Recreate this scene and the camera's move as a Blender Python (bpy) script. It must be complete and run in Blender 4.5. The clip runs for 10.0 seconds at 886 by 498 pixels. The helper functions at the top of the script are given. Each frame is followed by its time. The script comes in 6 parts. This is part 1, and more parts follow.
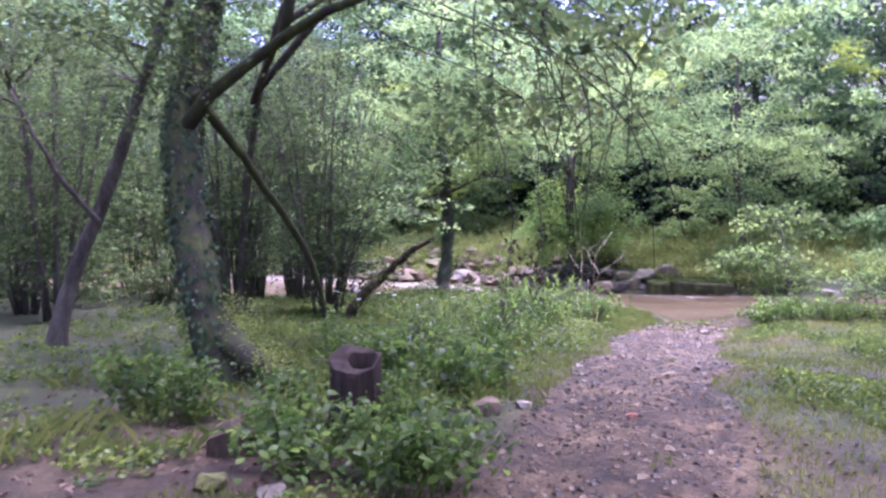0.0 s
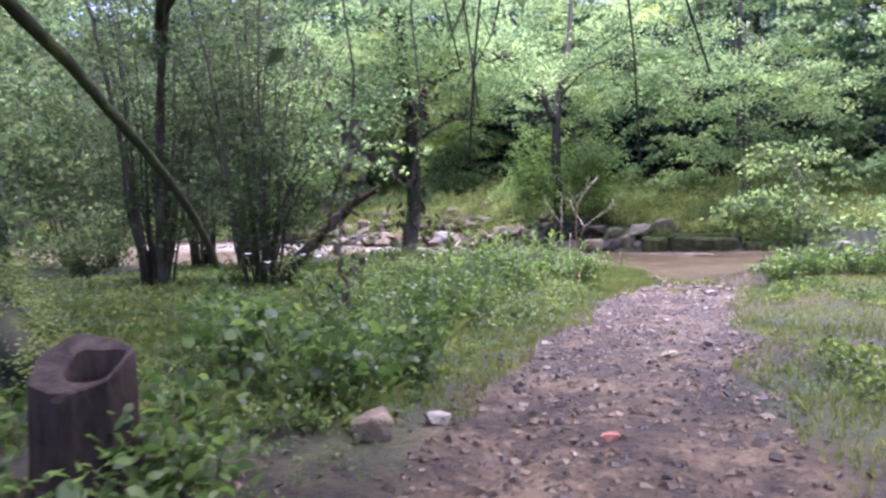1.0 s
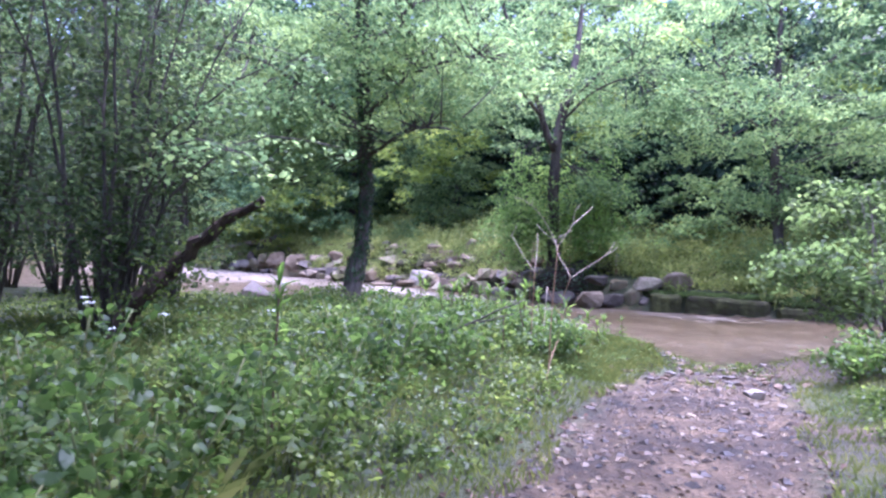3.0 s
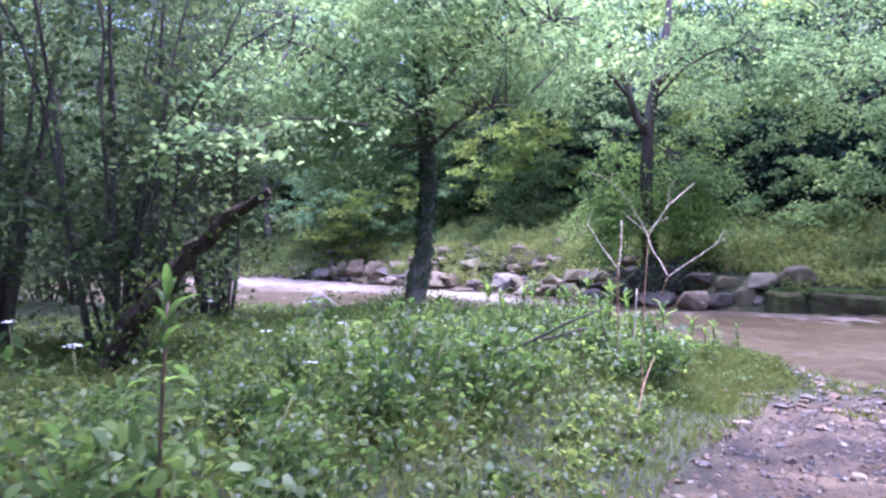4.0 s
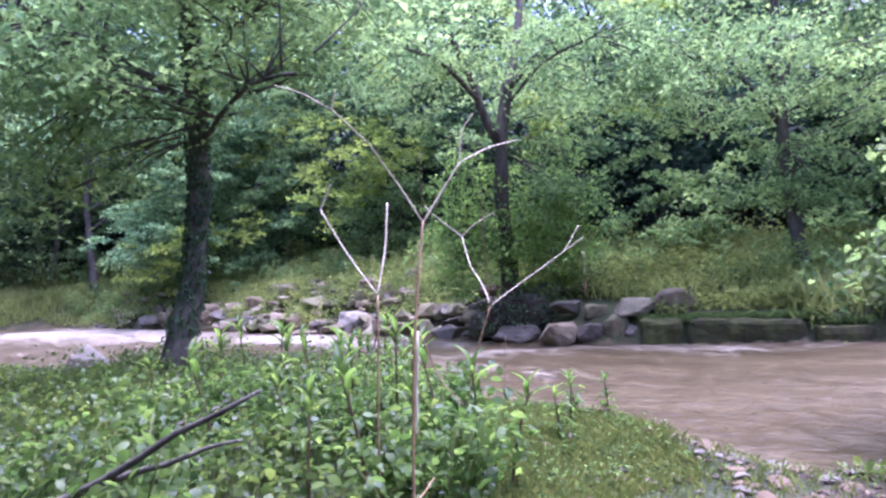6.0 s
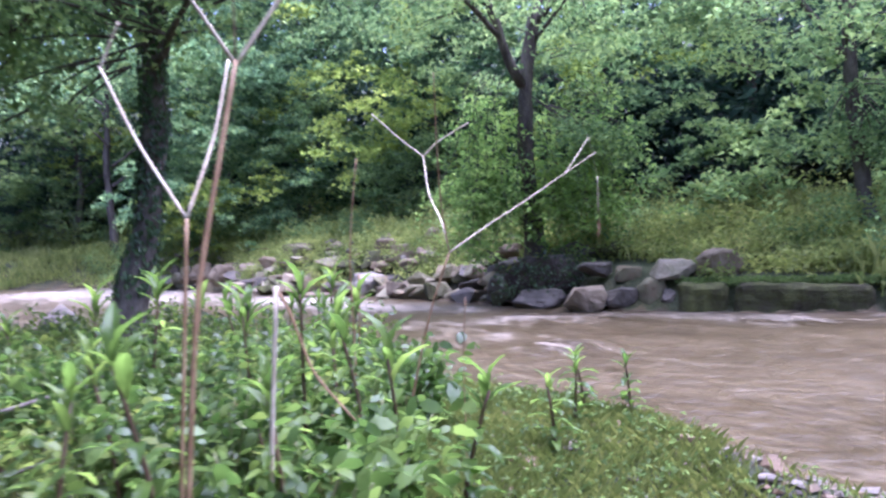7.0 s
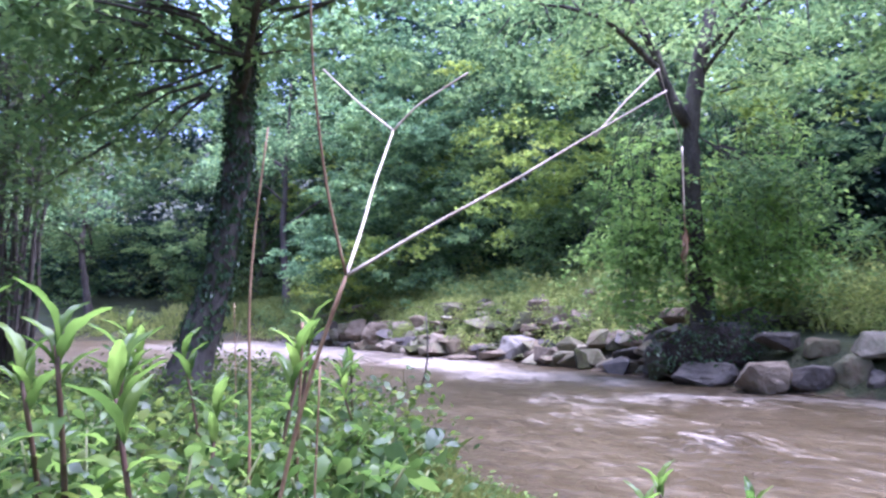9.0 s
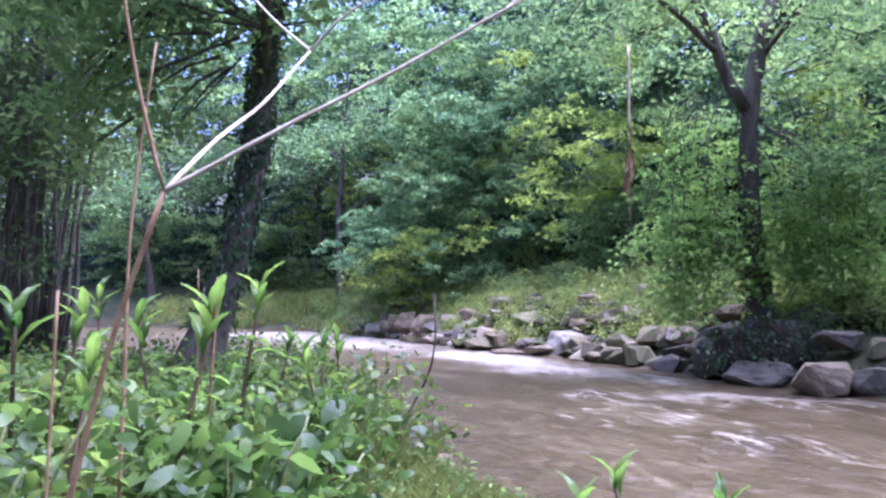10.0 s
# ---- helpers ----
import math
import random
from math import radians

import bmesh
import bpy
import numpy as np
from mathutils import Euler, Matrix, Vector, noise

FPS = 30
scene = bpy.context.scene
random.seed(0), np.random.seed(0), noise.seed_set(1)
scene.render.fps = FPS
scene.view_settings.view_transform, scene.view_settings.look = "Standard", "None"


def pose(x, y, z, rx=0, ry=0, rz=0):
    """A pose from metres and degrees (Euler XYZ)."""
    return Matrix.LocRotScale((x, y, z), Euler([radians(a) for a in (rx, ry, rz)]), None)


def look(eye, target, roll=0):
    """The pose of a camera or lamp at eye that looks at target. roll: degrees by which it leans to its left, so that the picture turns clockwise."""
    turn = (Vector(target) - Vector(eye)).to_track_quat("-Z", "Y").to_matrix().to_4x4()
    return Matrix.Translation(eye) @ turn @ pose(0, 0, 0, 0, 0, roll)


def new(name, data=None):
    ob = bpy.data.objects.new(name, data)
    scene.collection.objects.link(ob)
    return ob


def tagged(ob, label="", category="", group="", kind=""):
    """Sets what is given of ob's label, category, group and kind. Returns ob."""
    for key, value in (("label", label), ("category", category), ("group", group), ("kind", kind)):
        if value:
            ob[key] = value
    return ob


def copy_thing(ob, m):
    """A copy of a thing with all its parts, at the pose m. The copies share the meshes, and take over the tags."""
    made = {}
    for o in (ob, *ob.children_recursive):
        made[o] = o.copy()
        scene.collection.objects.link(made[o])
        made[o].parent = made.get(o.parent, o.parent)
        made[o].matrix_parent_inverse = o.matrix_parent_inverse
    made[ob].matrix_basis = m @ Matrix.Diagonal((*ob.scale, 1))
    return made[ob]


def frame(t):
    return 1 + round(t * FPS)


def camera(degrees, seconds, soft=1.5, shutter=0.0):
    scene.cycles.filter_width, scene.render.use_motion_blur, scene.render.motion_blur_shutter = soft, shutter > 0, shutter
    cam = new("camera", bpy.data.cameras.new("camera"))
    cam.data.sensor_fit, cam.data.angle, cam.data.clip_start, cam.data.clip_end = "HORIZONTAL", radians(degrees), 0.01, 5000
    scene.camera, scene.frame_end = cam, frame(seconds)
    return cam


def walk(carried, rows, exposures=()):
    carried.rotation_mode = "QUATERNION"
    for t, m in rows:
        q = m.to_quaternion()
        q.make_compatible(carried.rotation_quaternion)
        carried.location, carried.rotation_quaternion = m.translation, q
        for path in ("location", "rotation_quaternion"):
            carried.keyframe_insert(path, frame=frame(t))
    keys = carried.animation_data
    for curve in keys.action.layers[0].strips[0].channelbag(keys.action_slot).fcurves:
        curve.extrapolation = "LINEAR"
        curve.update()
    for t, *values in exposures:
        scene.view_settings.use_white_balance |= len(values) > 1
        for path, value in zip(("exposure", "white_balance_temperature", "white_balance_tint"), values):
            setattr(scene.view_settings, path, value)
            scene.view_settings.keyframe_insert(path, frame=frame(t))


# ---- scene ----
cam = camera(62.0, 10.0, soft=2.4, shutter=0.2)
PATH = [
    (0, pose(-2.332, -7.099, 2.204, 89.24, 0.84, -2.70)),
    (0.5, pose(-1.811, -5.645, 2.017, 89.09, 7.52, -4.05)),
    (1, pose(-1.366, -4.347, 1.857, 86.64, 2.31, -2.97)),
    (1.5, pose(-0.908, -3.253, 1.847, 89.94, 2.78, -4.70)),
    (2, pose(-0.502, -2.214, 1.835, 89.01, -0.76, -3.49)),
    (2.2, pose(-0.402, -1.769, 1.823, 90.60, -1.00, -5.11)),
    (3.3, pose(0.147, 0.681, 1.758, 89.29, 0.16, -0.05)),
    (3.5, pose(0.246, 1.127, 1.746, 89.77, 2.56, 0.95)),
    (4, pose(0.453, 1.965, 1.685, 89.84, 0.72, 4.97)),
    (4.5, pose(0.690, 2.774, 1.672, 90.12, 4.68, -0.99)),
    (5, pose(0.914, 3.465, 1.641, 89.31, -0.24, 1.55)),
    (5.5, pose(1.311, 4.711, 1.567, 89.91, 2.50, -4.53)),
    (5.7, pose(1.427, 5.047, 1.536, 92.07, 1.72, -4.47)),
    (6.8, pose(2.063, 6.897, 1.363, 92.73, 8.03, -2.61)),
    (7, pose(2.178, 7.234, 1.332, 89.90, 2.46, -1.26)),
    (7.5, pose(2.426, 7.943, 1.351, 88.88, 2.04, -6.21)),
    (8, pose(2.619, 8.389, 1.319, 88.70, -1.70, -5.03)),
    (8.5, pose(2.685, 8.882, 1.283, 90.11, -1.01, 0.04)),
    (9, pose(2.871, 8.972, 1.212, 95.28, 0.59, 12.62)),
    (9.5, pose(3.094, 9.180, 1.186, 94.98, -0.12, 15.72)),
    (10, pose(3.166, 9.471, 1.094, 95.02, -0.73, 17.33)),
]
walk(cam, PATH, exposures=[(0, 2.32, 4930, 54), (0.5, 2.3, 5030, 50), (2, 2.25, 4800, 38), (3.5, 2.31, 4580, 49), (4.2, 2.32, 4600, 50), (5.0, 2.3, 4620, 52), (5.5, 2.27, 4640, 49), (7, 2.24, 4660, 39), (8, 2.24, 4660, 36), (9.5, 2.26, 4520, 42), (10, 2.22, 4560, 38)])

# ---- world and light: overcast late spring day under trees ----
world = bpy.data.worlds.new("overcast_sky")
scene.world = world
world.use_nodes = True
wn = world.node_tree
sky = wn.nodes.new("ShaderNodeTexSky")
sky.sky_type = "NISHITA"
sky.sun_disc = False
sky.sun_elevation = radians(74)
sky.sun_rotation = radians(63)
sky.dust_density = 9.0
sky.ozone_density = 0.3
wn.links.new(sky.outputs[0], wn.nodes["Background"].inputs[0])
wn.nodes["Background"].inputs[1].default_value = 0.15
sun_data = bpy.data.lights.new("sun", "SUN")
sun_data.energy = 2.6
sun_data.angle = radians(55)
sun_data.color = (1.0, 0.96, 0.88)
sun = new("sun", sun_data)
sun.matrix_world = look((0, 0, 40), (-10, -5, 0))

rng = np.random.default_rng(7)


# ---- materials ----
def nodes_of(name):
    m = bpy.data.materials.new(name)
    m.use_nodes = True
    return m, m.node_tree, m.node_tree.nodes["Principled BSDF"]


def put(nt, kind, **values):
    n = nt.nodes.new(kind)
    for key, value in values.items():
        n.inputs[key].default_value = value
    return n


def ramp(nt, source, stops):
    r = nt.nodes.new("ShaderNodeValToRGB")
    while len(r.color_ramp.elements) < len(stops):
        r.color_ramp.elements.new(0.5)
    for e, (at, c) in zip(r.color_ramp.elements, stops):
        e.position, e.color = at, (*c, 1)
    nt.links.new(source, r.inputs[0])
    return r


def leaf_material(name, dark, mid, light, rough=0.42, glow=0.45, patch=0.6, wet=0.2, single=False):
    m, nt, bsdf = nodes_of(name)
    geo = nt.nodes.new("ShaderNodeNewGeometry")
    big = put(nt, "ShaderNodeTexNoise", Scale=patch, Detail=3.0)
    nt.links.new(geo.outputs["Position"], big.inputs["Vector"])
    mixed = nt.nodes.new("ShaderNodeMath")
    mixed.operation = "MULTIPLY_ADD"
    mixed.inputs[1].default_value = 0.55
    if single:
        nt.links.new(nt.nodes.new("ShaderNodeObjectInfo").outputs["Random"], mixed.inputs[0])
    else:
        nt.links.new(geo.outputs["Random Per Island"], mixed.inputs[0])
    sub = nt.nodes.new("ShaderNodeMath")
    sub.operation = "MULTIPLY_ADD"
    sub.inputs[1].default_value = 1.5
    sub.inputs[2].default_value = -0.52
    nt.links.new(big.outputs["Fac"], sub.inputs[0])
    nt.links.new(sub.outputs[0], mixed.inputs[2])
    col = ramp(nt, mixed.outputs[0], [(0.0, dark), (0.5, mid), (1.0, light)])
    wan = nt.nodes.new("ShaderNodeHueSaturation")
    wan.inputs["Saturation"].default_value = 0.95
    wan.inputs["Hue"].default_value = 0.484
    nt.links.new(col.outputs[0], wan.inputs["Color"])
    col = wan
    fine = put(nt, "ShaderNodeTexNoise", Scale=60.0, Detail=2.0)
    nt.links.new(geo.outputs["Position"], fine.inputs["Vector"])
    bump = put(nt, "ShaderNodeBump", Strength=0.25, Distance=0.01)
    nt.links.new(fine.outputs["Fac"], bump.inputs["Height"])
    nt.links.new(bump.outputs[0], bsdf.inputs["Normal"])
    nt.links.new(col.outputs[0], bsdf.inputs["Base Color"])
    bsdf.inputs["Roughness"].default_value = rough
    bsdf.inputs["Specular IOR Level"].default_value = wet
    tr = nt.nodes.new("ShaderNodeBsdfTranslucent")
    bright = nt.nodes.new("ShaderNodeHueSaturation")
    bright.inputs["Value"].default_value = 1.9
    bright.inputs["Saturation"].default_value = 1.06
    nt.links.new(col.outputs[0], bright.inputs["Color"])
    nt.links.new(bright.outputs[0], tr.inputs["Color"])
    mix = nt.nodes.new("ShaderNodeMixShader")
    mix.inputs[0].default_value = glow
    nt.links.new(bsdf.outputs[0], mix.inputs[1])
    nt.links.new(tr.outputs[0], mix.inputs[2])
    nt.links.new(mix.outputs[0], nt.nodes["Material Output"].inputs["Surface"])
    return m


def rough_material(name, stops, scale=6.0, fine_scale=60.0, rough=0.85, bump_strength=0.5, bump_distance=0.02, stretch=(1, 1, 1), per_object=0.0):
    m, nt, bsdf = nodes_of(name)
    mp = nt.nodes.new("ShaderNodeMapping")
    mp.inputs["Scale"].default_value = stretch
    geo = nt.nodes.new("ShaderNodeNewGeometry")
    nt.links.new(geo.outputs["Position"], mp.inputs[0])
    a = put(nt, "ShaderNodeTexNoise", Scale=scale, Detail=6.0, Roughness=0.65)
    b = put(nt, "ShaderNodeTexNoise", Scale=fine_scale, Detail=4.0, Roughness=0.7)
    nt.links.new(mp.outputs[0], a.inputs["Vector"])
    nt.links.new(mp.outputs[0], b.inputs["Vector"])
    s = nt.nodes.new("ShaderNodeMath")
    s.operation = "MULTIPLY_ADD"
    s.inputs[1].default_value = 0.35
    nt.links.new(b.outputs["Fac"], s.inputs[0])
    nt.links.new(a.outputs["Fac"], s.inputs[2])
    last = s.outputs[0]
    if per_object:
        oi = nt.nodes.new("ShaderNodeObjectInfo")
        o = nt.nodes.new("ShaderNodeMath")
        o.operation = "MULTIPLY_ADD"
        o.inputs[1].default_value = per_object
        nt.links.new(oi.outputs["Random"], o.inputs[0])
        nt.links.new(last, o.inputs[2])
        sh = nt.nodes.new("ShaderNodeMath")
        sh.operation = "SUBTRACT"
        sh.inputs[1].default_value = per_object / 2
        nt.links.new(o.outputs[0], sh.inputs[0])
        last = sh.outputs[0]
    col = ramp(nt, last, stops)
    nt.links.new(col.outputs[0], bsdf.inputs["Base Color"])
    bump = put(nt, "ShaderNodeBump", Strength=bump_strength, Distance=bump_distance)
    nt.links.new(s.outputs[0], bump.inputs["Height"])
    nt.links.new(bump.outputs[0], bsdf.inputs["Normal"])
    bsdf.inputs["Roughness"].default_value = rough
    bsdf.inputs["Specular IOR Level"].default_value = 0.22
    return m


LEAF_WOOD = leaf_material("woodland_leaves", (0.029, 0.062, 0.031), (0.090, 0.160, 0.065), (0.232, 0.337, 0.120), patch=0.28, glow=0.55, wet=0.06)
# Darker leaf colour that carries the shade of the wood's depth.
LEAF_SHADE_TONE = leaf_material("shade_coloured_wood_leaves", (0.010, 0.023, 0.018), (0.031, 0.057, 0.039), (0.077, 0.121, 0.067), patch=0.3, glow=0.45, wet=0.05)
LEAF_WEEP = leaf_material("weeping_leaves", (0.064, 0.132, 0.031), (0.145, 0.245, 0.057), (0.255, 0.370, 0.086), patch=0.9, glow=0.6, wet=0.08)
# Brighter, yellower leaf colour standing for sunlight on the wood's edge.
LEAF_SUN_TONE = leaf_material("sun_toned_edge_leaves", (0.075, 0.128, 0.024), (0.165, 0.235, 0.042), (0.280, 0.345, 0.066), patch=0.5, glow=0.55, wet=0.08)
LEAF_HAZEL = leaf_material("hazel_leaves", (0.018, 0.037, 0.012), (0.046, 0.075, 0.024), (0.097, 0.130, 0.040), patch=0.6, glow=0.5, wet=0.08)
LEAF_ALDER = leaf_material("alder_leaves", (0.048, 0.096, 0.037), (0.123, 0.197, 0.068), (0.247, 0.338, 0.102), patch=0.5, glow=0.55, wet=0.07)
LEAF_BANK = leaf_material("bank_herb_leaves", (0.060, 0.096, 0.024), (0.155, 0.200, 0.050), (0.29, 0.325, 0.085), patch=0.8, rough=0.5, glow=0.52, wet=0.12)
LEAF_FRESH = leaf_material("fresh_leaves", (0.036, 0.069, 0.015), (0.070, 0.114, 0.029), (0.123, 0.174, 0.049), patch=1.0, glow=0.55, wet=0.08)
LEAF_WITHER = leaf_material("withered_leaves", (0.020, 0.014, 0.008), (0.045, 0.032, 0.018), (0.085, 0.064, 0.038), patch=2.0, rough=0.7, glow=0.1)
LEAF_DEAD = leaf_material("dead_leaves", (0.030, 0.020, 0.011), (0.072, 0.047, 0.026), (0.14, 0.098, 0.058), patch=2.0, rough=0.6, glow=0.1)
LEAF_HERB = leaf_material("herb_leaves", (0.0142, 0.0286, 0.0060), (0.0496, 0.0847, 0.0150), (0.1369, 0.1826, 0.0330), patch=1.6, rough=0.27, glow=0.48, wet=0.15)
LEAF_KNOT = leaf_material("knotweed_leaves", (0.0170, 0.0416, 0.0070), (0.0466, 0.0905, 0.0160), (0.1092, 0.1695, 0.0330), patch=2.0, rough=0.26, glow=0.5, wet=0.16)
LEAF_SHOOT = leaf_material("shoot_leaves", (0.028, 0.063, 0.011), (0.070, 0.128, 0.020), (0.138, 0.210, 0.037), patch=2.5, rough=0.27, glow=0.55, wet=0.18, single=True)
LEAF_IVY = leaf_material("ivy_leaves", (0.012, 0.030, 0.010), (0.030, 0.062, 0.020), (0.06, 0.10, 0.035), patch=1.0, rough=0.3, glow=0.15)
GRASS = leaf_material("grass_blades", (0.042, 0.064, 0.012), (0.080, 0.108, 0.022), (0.16, 0.175, 0.042), patch=0.9, rough=0.7, glow=0.42, wet=0.06)
GRASS_FAR = leaf_material("bank_grass_blades", (0.110, 0.149, 0.037), (0.220, 0.259, 0.068), (0.374, 0.380, 0.132), patch=0.6, rough=0.7, glow=0.45, wet=0.06)
BARK = rough_material("dark_wet_bark", [(0.35, (0.020, 0.016, 0.012)), (0.6, (0.058, 0.047, 0.037)), (0.85, (0.125, 0.108, 0.085))], scale=5, fine_scale=40, bump_strength=0.9, bump_distance=0.03, stretch=(1, 1, 0.25))
BARK_MOSS = rough_material("mossy_bark", [(0.35, (0.014, 0.012, 0.009)), (0.55, (0.040, 0.034, 0.025)), (0.7, (0.045, 0.050, 0.016)), (0.85, (0.085, 0.095, 0.028))], scale=4, fine_scale=45, bump_strength=1.0, bump_distance=0.06, stretch=(1, 1, 0.35))
LOGWOOD = rough_material("rotten_log_wood", [(0.3, (0.012, 0.008, 0.006)), (0.6, (0.038, 0.025, 0.016)), (0.85, (0.085, 0.060, 0.035))], scale=8, fine_scale=60, bump_strength=1.0, bump_distance=0.04, stretch=(1, 1, 0.4))
STUMPWOOD = rough_material("weathered_stump_wood", [(0.3, (0.0080, 0.0052, 0.0032)), (0.6, (0.0208, 0.0132, 0.0083)), (0.85, (0.0480, 0.0339, 0.0230))], bump_strength=1.0, bump_distance=0.03, scale=10, fine_scale=70, stretch=(1, 1, 0.2))
STALK_PALE = rough_material("bleached_dry_stalk", [(0.3, (0.16, 0.110, 0.064)), (0.55, (0.33, 0.258, 0.172)), (0.85, (0.49, 0.415, 0.31))], scale=12, fine_scale=90, rough=0.6, bump_strength=0.2, bump_distance=0.003)
STALK_RED = rough_material("reddish_dry_stalk", [(0.3, (0.075, 0.042, 0.020)), (0.6, (0.165, 0.096, 0.046)), (0.85, (0.27, 0.175, 0.092))], scale=12, fine_scale=90, rough=0.6, bump_strength=0.2, bump_distance=0.003)
STEM_RED = rough_material("reddish_stem", [(0.3, (0.030, 0.016, 0.010)), (0.6, (0.070, 0.038, 0.022)), (0.85, (0.10, 0.075, 0.035))], scale=12, fine_scale=60, rough=0.55, bump_strength=0.2, bump_distance=0.003)
STEM_GREEN = rough_material("green_stem", [(0.3, (0.05, 0.07, 0.02)), (0.6, (0.09, 0.11, 0.03)), (0.85, (0.14, 0.13, 0.05))], scale=12, fine_scale=60, rough=0.55, bump_strength=0.2, bump_distance=0.003)
STONE = rough_material("grey_stone", [(0.25, (0.0459, 0.0340, 0.0202)), (0.5, (0.1215, 0.0917, 0.0558)), (0.7, (0.1755, 0.1349, 0.0832)), (0.9, (0.2430, 0.1938, 0.1259))], scale=3, fine_scale=35, rough=0.8, bump_strength=1.0, bump_distance=0.08, per_object=0.35)
STONE_PALE = rough_material("pale_stone", [(0.25, (0.0880, 0.0732, 0.0528)), (0.5, (0.1811, 0.1546, 0.1148)), (0.85, (0.3105, 0.2731, 0.2140))], scale=3, fine_scale=35, rough=0.8, bump_strength=1.0, bump_distance=0.07, per_object=0.25)
COBBLE = rough_material("brown_river_stone", [(0.25, (0.0222, 0.0134, 0.0065)), (0.5, (0.0553, 0.0350, 0.0176)), (0.85, (0.1139, 0.0759, 0.0408))], scale=5, fine_scale=45, rough=0.7, bump_strength=0.7, bump_distance=0.03, per_object=0.4)
STONE_DARK = rough_material("dark_wet_stone", [(0.25, (0.0210, 0.0161, 0.0113)), (0.5, (0.0564, 0.0451, 0.0322)), (0.85, (0.1209, 0.1008, 0.0766))], scale=4, fine_scale=35, rough=0.6, bump_strength=0.7, bump_distance=0.03)
STONE_TAN = rough_material("tan_lichened_stone", [(0.25, (0.0743, 0.0536, 0.0295)), (0.5, (0.1732, 0.1287, 0.0745)), (0.7, (0.1475, 0.1368, 0.0702)), (0.9, (0.2693, 0.2252, 0.1475))], scale=3, fine_scale=35, rough=0.85, bump_strength=1.0, bump_distance=0.08, per_object=0.35)
# Earth coloured near-black to hold the shade of the undercut hollow.
EARTH_SHADE_TONE = rough_material("earth_toned_for_shade", [(0.3, (0.006, 0.0045, 0.003)), (0.6, (0.018, 0.013, 0.009)), (0.88, (0.045, 0.034, 0.023))], scale=5, fine_scale=40, rough=0.95, bump_strength=1.0, bump_distance=0.08)
STONE_MOSS = rough_material("mossy_stone", [(0.3, (0.014, 0.011, 0.006)), (0.5, (0.034, 0.029, 0.014)), (0.66, (0.046, 0.046, 0.015)), (0.9, (0.095, 0.098, 0.028))], scale=3, fine_scale=30, rough=0.9, bump_strength=0.9, bump_distance=0.05, per_object=0.15)
BRICK_RED = rough_material("red_brick_fragment", [(0.3, (0.11, 0.035, 0.022)), (0.6, (0.19, 0.070, 0.045)), (0.9, (0.26, 0.13, 0.09))], scale=12, fine_scale=70, rough=0.8)


def pebble_material():
    m, nt, bsdf = nodes_of("river_gravel")
    geo = nt.nodes.new("ShaderNodeNewGeometry")
    col = ramp(nt, geo.outputs["Random Per Island"], [(0.0, (0.010, 0.0070, 0.0036)), (0.4, (0.041, 0.0245, 0.0098)), (0.7, (0.080, 0.050, 0.0205)), (0.93, (0.126, 0.088, 0.042)), (1.0, (0.17, 0.142, 0.095))])
    fine = put(nt, "ShaderNodeTexNoise", Scale=70.0, Detail=4.0)
    nt.links.new(geo.outputs["Position"], fine.inputs["Vector"])
    mul = nt.nodes.new("ShaderNodeMix")
    mul.data_type, mul.blend_type = "RGBA", "MULTIPLY"
    mul.inputs["Factor"].default_value = 0.5
    nt.links.new(col.outputs[0], mul.inputs["A"])
    nt.links.new(fine.outputs["Color"], mul.inputs["B"])
    nt.links.new(mul.outputs["Result"], bsdf.inputs["Base Color"])
    bsdf.inputs["Roughness"].default_value = 0.6
    bsdf.inputs["Specular IOR Level"].default_value = 0.25
    return m


GRAVEL = pebble_material()


